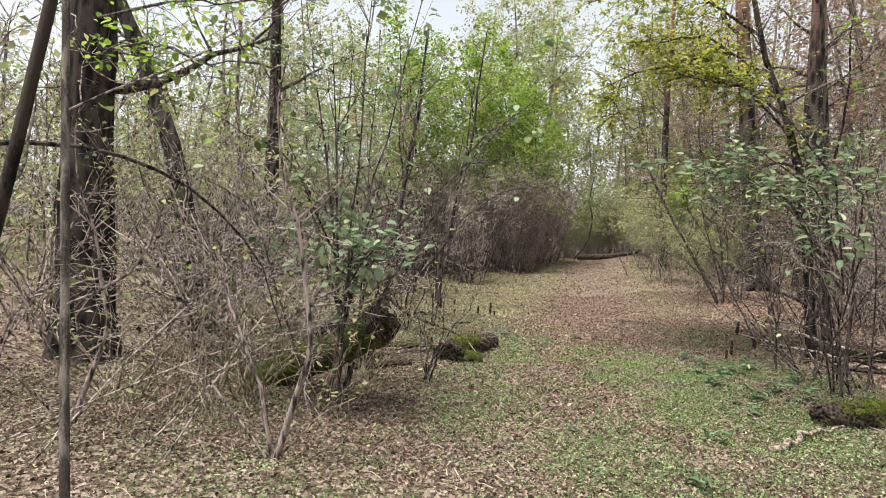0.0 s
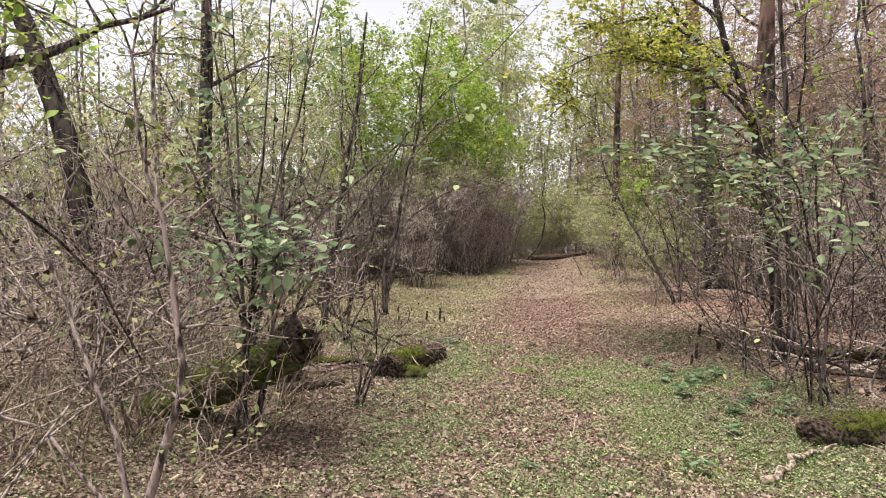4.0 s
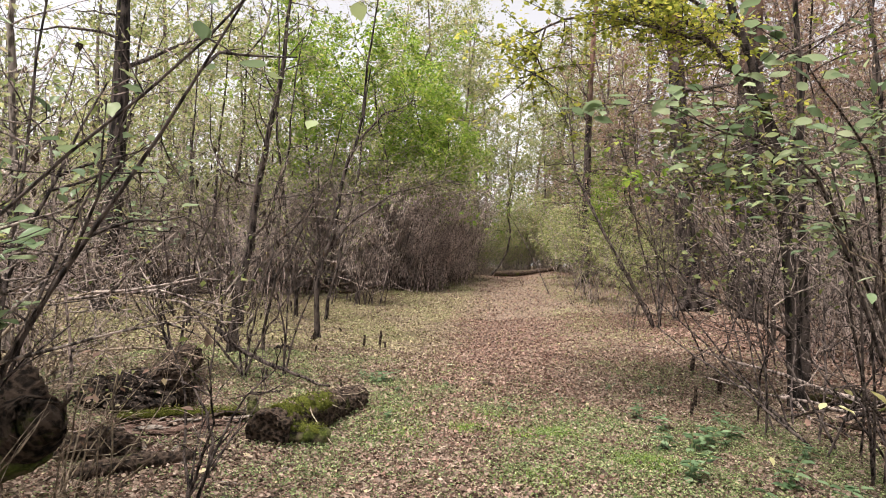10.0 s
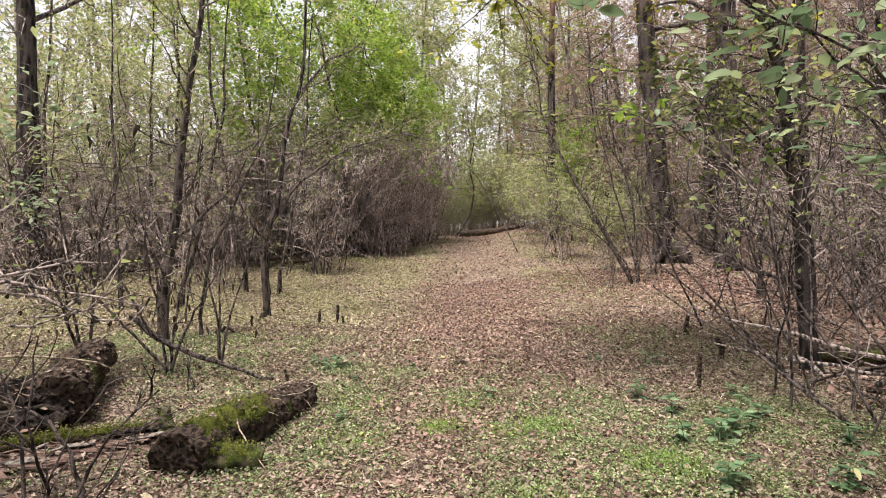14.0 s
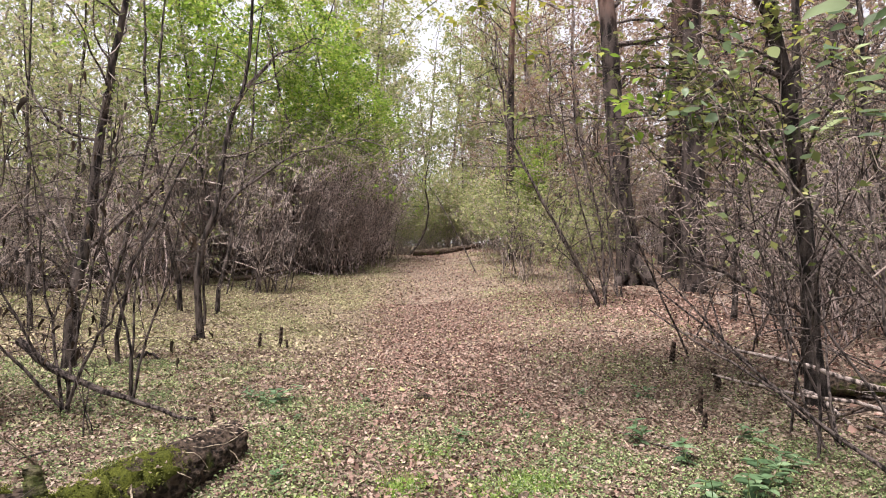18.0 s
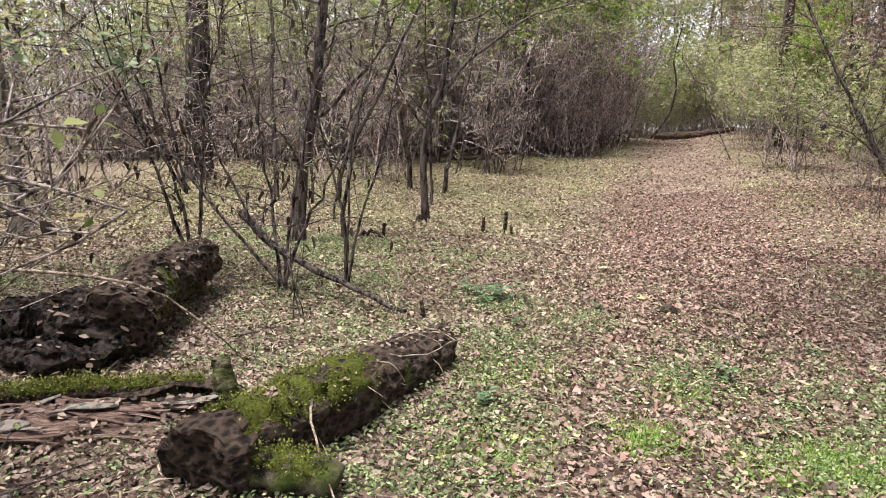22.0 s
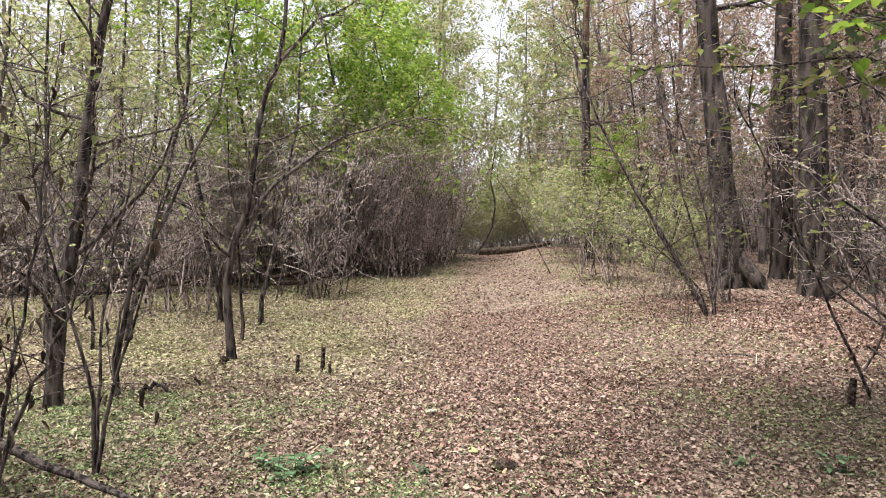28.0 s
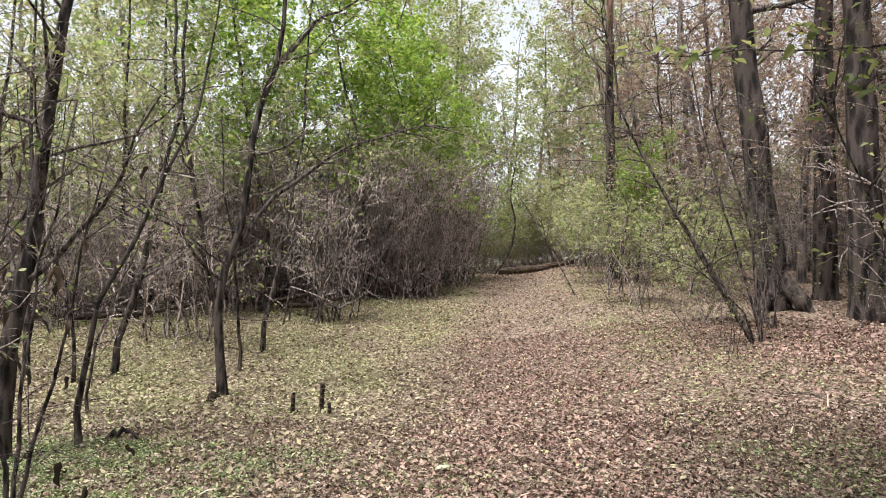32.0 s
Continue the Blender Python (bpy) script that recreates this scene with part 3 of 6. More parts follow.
# ---- ground ----
def ground_sheet():
    xs = np.concatenate([[-400, -200, -100, -60, -40, -28, -20], np.arange(-16, 16.01, 0.16), [20, 28, 40, 60, 100, 200, 400]])
    ys = np.concatenate([[-400, -200, -100, -50, -25, -12], np.arange(-6, 40.01, 0.16), [46, 55, 70, 100, 200, 400]])
    gx, gy = np.meshgrid(xs, ys)
    z = gz(gx, gy)
    m, k = gx.shape
    i = (np.arange(m - 1)[:, None] * k + np.arange(k - 1)[None, :]).ravel()
    ob = link_mesh("ground", np.stack([gx, gy, z], -1).reshape(-1, 3), [np.stack([i, i + 1, i + 1 + k, i + k], -1)], SOIL, smooth=True)
    att = ob.data.attributes.new("green_cover", "FLOAT", "POINT")
    att.data.foreach_set("value", green(gx, gy).ravel().astype(np.float32))
    tagged(ob, "forest floor of brown soil with moss and leaf litter", "ground", kind="structure")


ground_sheet()


def scatter(n, x0, x1, y0, y1, weight=None):
    x, y = rng.uniform(x0, x1, n), rng.uniform(y0, y1, n)
    if weight is not None:
        keep = rng.uniform(0, 1, n) < weight(x, y)
        x, y = x[keep], y[keep]
    return x, y


def litter(name, label, material, n, box, size, weight=None, lift=0.02, shape=CURL):
    x, y = scatter(n, *box, weight)
    k = len(x)
    ways = np.stack([rng.normal(0, 1, k), rng.normal(0, 1, k), rng.normal(0, 0.4, k)], -1)
    pos = np.stack([x, y, gz(x, y) + rng.uniform(0.0, lift, k)], -1)
    ob = link_leaves(name, shape, pos, ways, size * rng.uniform(0.45, 1.4, k), material, roll=0.8)
    return tagged(ob, label, "leaf litter", kind="stuff")


def path_mask(x, y):
    mid = 1.25 - 0.28 * ss(10, 20, y) + 0.12 * np.sin(0.9 * y + 0.8) + 0.10 * np.sin(2.7 * y)
    return np.clip(np.exp(-((x - mid) / 1.12) ** 4) * (0.35 + 0.65 * ss(6.5, 11, y)) * (0.7 + 0.3 * patchy(x, y)) + ss(1.5, 3, x) * (0.35 * ss(9.5, 13, y) + 0.5 * ss(14, 19, y)), 0, 1)


litter("path_leaf_litter", "brown and pinkish fallen leaves on the path", LITTER_PATH, 160000, (-1.6, 7.0, 4.0, 19), 0.035, path_mask, 0.03)
litter("far_path_leaf_litter", "brown and pinkish fallen leaves on the far path", LITTER_PATH, 50000, (-3, 14.0, 19, 40), 0.062, lambda x, y: 0.25 + 0.75 * path_mask(x, y), shape=RHOMB)
litter("side_leaf_litter", "tan fallen leaves beside the path", LITTER_SIDE, 140000, (-4.5, 5.0, 1.0, 13), 0.029, lambda x, y: 1 - 0.8 * path_mask(x, y), 0.035)
litter("crumbled_leaf_litter", "small crumbled leaf chips between the fallen leaves", LITTER_PATH, 130000, (-2.5, 3.8, 2.5, 13), 0.023, shape=RHOMB)
litter("meadow_leaf_litter", "tan fallen leaves among thin grass", LITTER_MEADOW, 80000, (-10.0, 0.5, 9, 24), 0.05, lambda x, y: 0.95 - 0.8 * path_mask(x, y), shape=RHOMB)
litter("outer_leaf_litter", "brown fallen leaves under the bushes", LITTER_PATH, 26000, (4.5, 16.0, 1, 20), 0.075, shape=RHOMB)
litter("wood_leaf_litter", "tan fallen leaves under the undergrowth", LITTER_SIDE, 16000, (-14.0, -4.5, -1, 14), 0.075, shape=RHOMB)


def straws(n):
    """Dry stalks and needles lying between the leaves."""
    x, y = scatter(n, -4.5, 5.0, 1.5, 13)
    k = len(x)
    ways = np.stack([rng.normal(0, 1, k), rng.normal(0, 1, k), rng.normal(0.05, 0.12, k)], -1)
    ob = link_leaves("dry_stalks", BLADE, np.stack([x, y, gz(x, y) + 0.015], -1), ways, rng.uniform(0.05, 0.17, k), STRAW)
    tagged(ob, "dry straw-coloured stalks among the leaf litter", "leaf litter", kind="stuff")


straws(6500)


def cover(name, label, n, box, size, material, power=1.0):
    x, y = scatter(n, *box, lambda x, y: green(x, y) ** power)
    k = len(x)
    ways = np.stack([rng.normal(0, 1, k), rng.normal(0, 1, k), rng.uniform(0.0, 0.7, k)], -1)
    pos = np.stack([x, y, gz(x, y) + rng.uniform(0.01, 0.045, k)], -1)
    return tagged(link_leaves(name, RHOMB, pos, ways, size * rng.uniform(0.5, 1.4, k), material), label, "ground cover", kind="stuff")


cover("low_ground_cover", "small-leaved green chickweed between the fallen leaves", 620000, (-4.0, 5.0, 1.0, 12), 0.019, COVER)
cover("meadow_ground_cover", "thin yellowish green cover beside the path", 150000, (-9.0, 5.5, 10.5, 30), 0.034, COVER_PALE)


# ---- trees along the walk ----
old = tree("old_tree", -4.06, 4.75, "massive dark furrowed trunk with sparse shoots", 12, 0.31, limbs=9, limb_from=0.25, limb_len=2.6, twigs=5, leaves=350, leaf=0.06, mat=BARK_DARK, flare=1.3, sides=20, rough=0.10,
     pts=[(-4.06, 4.75, 0), (-4.16, 4.75, 1.2), (-4.21, 4.75, 2.2), (-4.23, 4.75, 3.4), (-4.2, 4.8, 6.0), (-4.0, 4.9, 12.0)])
for line in ([(-4.0, 4.6, 3.4), (-3.0, 4.0, 3.3), (-2.0, 3.2, 3.0), (-1.3, 3.0, 2.7)], [(-4.0, 4.6, 3.0), (-3.2, 3.8, 3.2), (-2.2, 3.0, 2.9)], [(-4.0, 4.6, 3.8), (-2.6, 4.0, 3.7), (-1.0, 3.4, 3.4)]):
    bough(old, line, 0.02, 14, 105, 0.075, OVAL, LEAF_LIME, TWIG_DARK, 0.6, "fresh green leaves on thin shoots")
tree("leaning_tree", -4.12, 7.1, "grey trunk leaning over the undergrowth", 11, 0.17, limbs=8, limb_from=0.4, limb_len=2.2, twigs=5, leaves=400, leaf=0.07, mat=BARK_DARK, sides=14, rough=0.08, crook=0.02,
     pts=[(-4.12, 7.1, 0), (-4.3, 7.1, 0.7), (-4.69, 7.1, 2.2), (-5.06, 7.1, 3.3), (-5.68, 7.1, 4.5), (-6.5, 7.1, 6.0), (-8.0, 7.2, 9.5)])
tree("dark_tree", -8.4, 16.4, "straight dark trunk standing behind bare bushes", 13, 0.26, (0.0, 0.0), 0.015, 8, 0.4, 3.0, 5, 900, 0.09, mat=BARK_DARK, sides=14, rough=0.06)
tree("slender_pale_tree", 0.08, 0.21, "slender pale grey sapling with thin side twigs", 5, 0.017, (-0.105, 0.02), 0.008, 7, 0.25, 1.0, 3, 20, 0.06, mat=BARK_PALE, twigmat=TWIG, flare=1.1, sides=8)
tree("slender_dark_tree", -0.35, -0.07, "slender dark sapling leaning beside the path", 5, 0.022, (0.25, 0.0), 0.01, 6, 0.3, 1.0, 3, 12, 0.06, mat=BARK_GREY, flare=1.1, sides=8)
dark_lean = tree("leaning_dark_tree", 4.81, 10.23, "dark trunk leaning towards the path with bare limbs", 9, 0.085, limbs=16, limb_from=0.1, limb_len=2.2, twigs=9, leaves=240, leaf=0.075, mat=BARK_DARK, finemat=TWIG, sides=14, rough=0.08, crook=0.018, flare=1.6,
     pts=[(4.81, 10.23, 0), (4.72, 10.24, 0.65), (4.69, 10.25, 1.27), (4.61, 10.25, 2.0), (4.52, 10.25, 2.8), (4.30, 10.25, 3.6), (4.0, 10.25, 4.5), (3.6, 10.2, 5.8), (3.3, 10.2, 8.5)])

pine = tree("pine_tree", 6.12, 21.2, "tall pine with dark scaly bark, reddish higher up", 18, 0.30, (-0.10, 0.0), 0.012, 14, 0.12, 2.2, 6, 300, 0.1, mat=BARK_PINE, flare=1.35, sides=18, rough=0.08, crook=0.04, group="pines on the bank")
for line, rr in (([(6.2, 21.1, 1.5), (6.38, 20.92, 1.1), (6.55, 20.78, 0.82), (6.68, 20.68, 0.58)], (0.10, 0.17, 0.17, 0.10)), ([(6.1, 21.1, 1.1), (5.85, 20.85, 0.8), (5.6, 20.6, 0.6)], (0.16, 0.13, 0.04))):
    q = np.array(line) - np.array(pine.location)
    f = np.linspace(0, 1, 16)
    k = np.linspace(0, 1, len(line))
    root = Tubes().add(np.stack([np.interp(f, k, q[:, c]) for c in range(3)], -1), np.interp(f, k, rr), 14, 0.1, True).link("root", BARK_PINE, pine, "dark buttress root")
tree("pine_tree", 7.8, 22.7, "tall pine with reddish flaking bark high on the trunk", 18, 0.25, (0.0, 0.0), 0.01, 9, 0.35, 2.6, 4, 300, 0.1, mat=BARK_PINE, flare=1.2, sides=18, rough=0.06, group="pines on the bank")
tree("pine_tree", 7.3, 19.8, "thick straight pine with dark rough bark", 18, 0.29, (-0.01, 0.0), 0.01, 9, 0.3, 2.6, 4, 300, 0.1, mat=BARK_PINE, flare=1.25, sides=18, rough=0.07, group="pines on the bank")
tree("pine_tree", 3.7, 27.0, "slim pine trunk at the bend of the path", 15, 0.17, (-0.03, 0.0), 0.015, 9, 0.25, 2.4, 5, 600, 0.1, mat=BARK_PINE, flare=1.3, sides=12, group="pines on the bank")

YT = "young trees on the clearing"
tree("young_tree", -2.85, 11.36, "young tree leaning over with dark knobbly bark", 6.2, 0.072, finemat=TWIG, limbs=22, limb_from=0.12, limb_len=1.7, twigs=10, leaves=340, leaf=0.065, shape=OVAL, mat=BARK_GREY, flare=1.3, sides=12, rough=0.08, group=YT,
     crook=0.02, pts=[(-2.85, 11.36, 0), (-2.81, 11.39, 0.72), (-2.72, 11.44, 1.53), (-2.70, 11.47, 2.14), (-2.58, 11.54, 3.03), (-2.50, 11.59, 3.72), (-2.3, 11.6, 6.0)], limb_r=0.34)
crooked = tree("young_tree", -2.35, 14.0, "crooked young tree forking low over the clearing", 7, 0.056, finemat=TWIG, limbs=18, limb_from=0.15, limb_len=1.9, twigs=10, leaves=380, leaf=0.07, shape=OVAL, mat=BARK_GREY, flare=1.5, sides=12, rough=0.08, group=YT,
               crook=0.02, pts=[(-2.35, 14.0, 0), (-2.44, 14.0, 1.12), (-2.37, 14.05, 1.56), (-2.19, 14.1, 2.09), (-2.06, 14.2, 3.36), (-1.85, 14.28, 3.95), (-1.83, 14.29, 4.66), (-1.6, 14.2, 6.8)], limb_r=0.34)
bough(crooked, [(-2.37, 14.05, 1.5), (-2.0, 14.2, 2.18), (-1.58, 14.3, 2.54), (-1.06, 14.4, 2.9), (-0.17, 14.6, 3.17)], 0.034, 14, 40, 0.06, OVAL, LEAF_GREEN, TWIG_DARK, 1.0)
bough(crooked, [(-1.85, 14.28, 3.9), (-1.4, 14.3, 4.4), (-0.7, 14.3, 4.7)], 0.03, 10, 30, 0.06, OVAL, LEAF_GREEN, TWIG_DARK, 0.9)
wavy = tree("young_tree", -2.5, 11.78, "thin wavy sapling leaning towards the path", 5, 0.027, finemat=TWIG, limbs=14, limb_from=0.15, limb_len=1.2, twigs=8, leaves=50, leaf=0.05, shape=OVAL, mat=BARK_GREY, flare=1.4, sides=8, rough=0.08, group=YT,
            crook=0.015, pts=[(-2.5, 11.78, 0), (-2.53, 11.79, 0.3), (-2.49, 11.79, 0.6), (-2.41, 11.84, 1.19), (-2.19, 11.96, 1.67), (-2.01, 12.06, 2.15), (-1.76, 12.18, 2.78), (-1.6, 12.25, 3.93)])
slant = tree("young_tree", -4.36, 15.0, "slim grey tree slanting over the clearing", 6.5, 0.047, finemat=TWIG, limbs=20, limb_from=0.12, limb_len=1.7, twigs=9, leaves=340, leaf=0.07, shape=OVAL, mat=BARK_GREY, flare=1.3, sides=10, rough=0.07, group=YT,
             crook=0.025, pts=[(-4.36, 15.0, 0), (-4.33, 15.06, 0.63), (-4.08, 15.2, 1.58), (-3.92, 15.29, 2.44), (-3.71, 15.4, 3.98), (-3.6, 15.44, 6.3)])
for px, py, sz, turn in ((-5.3, 14.6, 0.9, 100), (-3.16, 17.05, 0.95, 20), (-3.98, 17.27, 1.1, 200)):
    again(slant, px, py, turn, sz)
for px, py, sz, turn in ((-4.5, 14.4, 0.9, 150), (-3.3, 13.0, 0.6, 40), (-2.9, 15.6, 0.9, 250)):
    again(wavy, px, py, turn, sz)
tree("young_tree", -5.49, 10.1, "pale brown young trunk rising through bare twigs", 7, 0.07, (0.0, 0.0), 0.03, 12, 0.2, 2.0, 6, 160, 0.06, OVAL, BARK_PALE, TWIG, flare=1.2, sides=10, rough=0.07, group=YT, crook=0.02)

# ---- hedge of bushes on the clearing's far side ----
HEDGE = "dense bare grey-brown bush under a green leafy top"
hedge = [shrub("hedge_bush", hx, hy, HEDGE, 22, 4.3, 0.36, 0.019, 11, 300, 0.10, RHOMB, sm, LEAF_GREEN, 0.72, 0.09, 0.012, 1.0, group="hedge bushes", base_r=0.45, twigmat=tm, coarse=1.45, low=0.03) for hx, hy, sm, tm in ((-1.9, 24.5, TWIG_HEDGE, TWIG_HEDGE), (-3.3, 20.6, TWIG_DARK, TWIG))]
hedge.append(shrub("hedge_bush", -5.2, 18.2, "dense dark bare bush under a green leafy top", 18, 4.2, 0.42, 0.021, 12, 240, 0.10, RHOMB, TWIG_HEDGE, LEAF_GREEN, 0.72, 0.12, 0.0, 1.2, group="hedge bushes", base_r=0.5, twigmat=TWIG, coarse=1.2, low=0.03))
for i in range(52):
    u = (i % 30) / 29
    hx, hy = -1.5 - 12.0 * u ** 1.15 + rng.normal(0, 0.25), 27.5 - 9.6 * u ** 0.62 + rng.normal(0, 0.4) + rng.uniform(0, 1.6) + (2.2 if i > 29 else 0)
    again(hedge[i % 3], hx, hy, None, rng.uniform(0.85, 1.15) * (0.8 if hx < -7 else 1))
dead_brush = Tubes()
for i in range(1700):
    u = rng.uniform(0, 1)
    x, y = -1.8 - 12.0 * u ** 1.15 + rng.normal(0, 0.4), 28.0 - 9.6 * u ** 0.62 + rng.uniform(-0.5, 2.5)
    a = rng.uniform(0, 6.3)
    dead_brush.add(grow((x, y, gz1(x, y) + rng.uniform(0.02, 1.1) ** 1.6), (math.cos(a), math.sin(a), rng.normal(0.1, 0.25)), rng.uniform(0.6, 1.8), 4, 0.2, -0.03), np.linspace(0.012, 0.004, 5) * rng.uniform(0.6, 1.8), 4)
tagged(dead_brush.link("dead_brush", TWIG_HEDGE), "dark dead branches heaped under the hedge", "brushwood", kind="stuff")
MAPLE = "slim many-limbed tree with a bright green crown"
maple = [tree("field_maple", mx, my, MAPLE, 9.0, 0.07, (0.06, 0), 0.07, 30, 0.34, 3.0, 8, 6500, 0.135, RHOMB, BARK_GREY, TWIG, LEAF_LIME, 1.3, 8, group="leafy trees of the hedge", limb_up=0.35) for mx, my in ((-3.2, 24.5), (-5.0, 21.5))]
maple.append(tree("field_maple", -8.2, 22.0, "slim many-limbed tree with a thin green crown paled for skylight", 9.5, 0.07, (0.06, 0), 0.07, 28, 0.25, 3.4, 8, 3000, 0.125, RHOMB, BARK_GREY, TWIG, LEAF_WASHED, 1.3, 8, group="leafy trees of the hedge", limb_up=0.45))
for mx, my, sz, k in ((-2.0, 26.6, 0.82, 0), (-1.6, 29.5, 0.8, 1), (-2.9, 32.5, 1.0, 1), (-7.4, 20.3, 0.9, 2), (-6.4, 25.0, 1.0, 1), (-9.4, 25.0, 1.1, 2), (-4.6, 28.5, 1.1, 0), (-3.8, 36.0, 0.9, 2), (-11.0, 20.5, 1.0, 2)):
    again(maple[k], mx, my, None, sz)

# ---- bushes right of the path ----
RB = "straggling bare bush with a few green leaves"
lean_lines = ([(4.40, 17.1, 0.40), (3.95, 17.1, 1.26), (3.2, 17.1, 2.51), (2.48, 17.1, 3.86), (2.24, 17.1, 5.66)], [(4.55, 17.2, 0.40), (4.41, 17.2, 2.07), (3.86, 17.2, 4.04), (3.72, 17.2, 5.6)],
              [(4.5, 17.15, 0.4), (4.62, 17.2, 1.4), (4.5, 17.3, 2.6), (4.75, 17.4, 3.9)], [(4.42, 17.1, 0.4), (4.2, 16.9, 0.9), (3.5, 16.6, 1.5), (2.9, 16.4, 1.7)])
leaning = thing("bank_bush", 4.42, 17.15, "leaning bare bush with long thin dark stems", "shrub", "bushes on the bank")
for line, lr in zip(lean_lines, (0.045, 0.032, 0.026, 0.02)):
    bough(leaning, line, lr, 34, 120, 0.055, RHOMB, LEAF_GREEN, TWIG_DARK, 1.3)
rb = [leaning,
      shrub("bank_bush", 4.6, 12.5, RB, 5, 2.9, 0.6, 0.012, 7, 170, 0.07, RHOMB, TWIG_DARK, LEAF_GREEN, 0.4, 0.10, 0.0, 1.0, group="bushes on the bank", lean=(-0.1, 0), base_r=0.3),
      shrub("bank_bush", 4.1, 9.0, RB, 6, 3.0, 0.6, 0.012, 13, 240, 0.07, RHOMB, TWIG_DARK, LEAF_GREEN, 0.4, 0.11, 0.0, 1.0, group="bushes on the bank", base_r=0.3)]
for bx, by, k, sz in ((3.7, 15.9, 1, 0.45), (5.7, 13.0, 1, 0.7), (6.4, 18.0, 1, 0.5), (3.4, 20.5, 1, 0.7), (5.2, 18.6, 0, 0.6), (3.2, 23.5, 1, 1.3), (3.9, 27.0, 1, 1.2), (4.6, 24.0, 1, 1.1),
                      (4.5, 8.0, 2, 1.0),  (5.6, 8.5, 1, 1.1), (6.9, 10.0, 1, 1.2),  (7.9, 15.0, 1, 1.2), (9.0, 17.0, 0, 1.0), (8.0, 12.0, 2, 1.3), (4.6, 30.0, 1, 1.3), (5.8, 28.0, 0, 1.4)):
    again(rb[k], bx, by, None, sz)
for x, y, h, r in ((6.3, 15.4, 7, 0.05), (7.6, 13.2, 8, 0.06), (8.6, 16.6, 9, 0.08), (9.9, 20.4, 12, 0.15), (10.9, 25.4, 13, 0.17), (12.4, 17.6, 12, 0.15), (12.8, 22.5, 13, 0.18), (7.2, 9.6, 8, 0.06), (9.3, 11.2, 10, 0.10)):
    tree("bank_tree", x, y, "dark crooked trunk with many thin dead side twigs", h, r, (rng.normal(-0.05, 0.06), 0), 0.05, 16, 0.10, 2.2, 9, 110, 0.07, mat=BARK_GREY, twigmat=TWIG_DARK, finemat=TWIG, leafmat=LEAF_RUST, flare=1.3, sides=9, group="trees on the bank", crook=0.05)
# Rear trunks get the bark whose paleness stands for haze.
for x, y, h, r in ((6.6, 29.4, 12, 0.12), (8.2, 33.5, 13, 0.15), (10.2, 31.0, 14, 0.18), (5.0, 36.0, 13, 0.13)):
    tree("bank_tree", x, y, "trunk standing back among pale twigs, greyed for haze", h, r, (rng.normal(0, 0.05), 0), 0.03, 16, 0.15, 2.6, 9, 200, 0.08, mat=BARK_HAZE, twigmat=TWIG, leafmat=LEAF_RUST, flare=1.3, sides=9, group="trees on the bank", crook=0.05)

# ---- leafy boughs right of the path ----
lime_tree = tree("linden_tree", 5.3, 11.3, "young linden with broad green leaves on hanging boughs", 8, 0.07, (-0.05, 0.0), 0.03, 12, 0.35, 2.2, 6, 350, 0.09, OVAL, BARK_GREY, TWIG_DARK, LEAF_LIME, 1.3, 9)
bough(lime_tree, [(5.25, 11.3, 2.2), (4.0, 11.4, 3.0), (2.2, 11.4, 2.9)], 0.02, 14, 170, 0.085, OVAL, LEAF_GREEN)
bough(lime_tree, [(5.2, 11.3, 1.9), (4.0, 10.2, 2.7), (2.6, 9.0, 2.5)], 0.018, 12, 120, 0.09, OVAL, LEAF_LIME)
bough(lime_tree, [(5.2, 11.3, 2.6), (4.2, 10.8, 2.8), (2.7, 10.2, 2.4)], 0.02, 10, 90, 0.10, OVAL, LEAF_GREEN)
hazel = shrub("hazel_bush", 4.3, 7.4, "hazel bush with dull green leaves on long shoots", 7, 4.0, 0.5, 0.012, 11, 170, 0.075, OVAL, TWIG_DARK, LEAF_BLUE, 0.5, 0.08, 0.0, 0.9, lean=(-0.15, 0), twigmat=TWIG)
bough(hazel, [(4.3, 7.4, 0.9), (3.6, 6.9, 2.2), (2.5, 6.2, 2.65)], 0.016, 16, 70, 0.095, OVAL, LEAF_BLUE)
bough(hazel, [(4.3, 7.4, 1.2), (3.8, 6.2, 2.4), (2.9, 4.6, 2.75)], 0.016, 14, 60, 0.095, OVAL, LEAF_BLUE)
bough(hazel, [(4.3, 7.4, 0.9), (3.9, 6.2, 1.45), (3.3, 5.4, 1.5), (2.84, 5.1, 1.78)], 0.010, 5, 9, 0.12, OVAL, LEAF_PALE, TWIG_TAN, 0.3)
bough(hazel, [(4.3, 7.4, 0.9), (3.9, 5.6, 1.75), (3.2, 4.3, 1.92)], 0.010, 7, 20, 0.14, OVAL, LEAF_PALE, twig_len=0.4)
bough(hazel, [(4.3, 7.4, 0.5), (3.5, 6.2, 0.9), (2.8, 5.0, 1.0)], 0.010, 4, 5, 0.065, OVAL, LEAF_YELLOW, label="pale yellow leaves")
for line, cnt in (([(4.2, 10.25, 3.9), (3.0, 10.1, 4.9), (1.6, 9.8, 4.5), (1.43, 9.5, 3.6)], 1500), ([(4.0, 10.25, 4.5), (2.9, 10.0, 5.2), (1.9, 9.7, 5.0)], 1500), ([(4.3, 10.25, 3.6), (3.5, 9.8, 4.3), (2.5, 9.5, 4.4)], 1300), ([(4.3, 10.25, 3.8), (3.6, 10.6, 4.6), (2.6, 10.8, 4.8)], 1200),
                  ([(3.8, 10.2, 5.2), (2.6, 9.4, 5.7), (1.3, 8.8, 5.4)], 800)):
    bough(dark_lean, line, 0.03, 40, cnt, 0.078, RHOMB, LEAF_OLIVE, twig_len=0.85, label="yellowing green leaves")
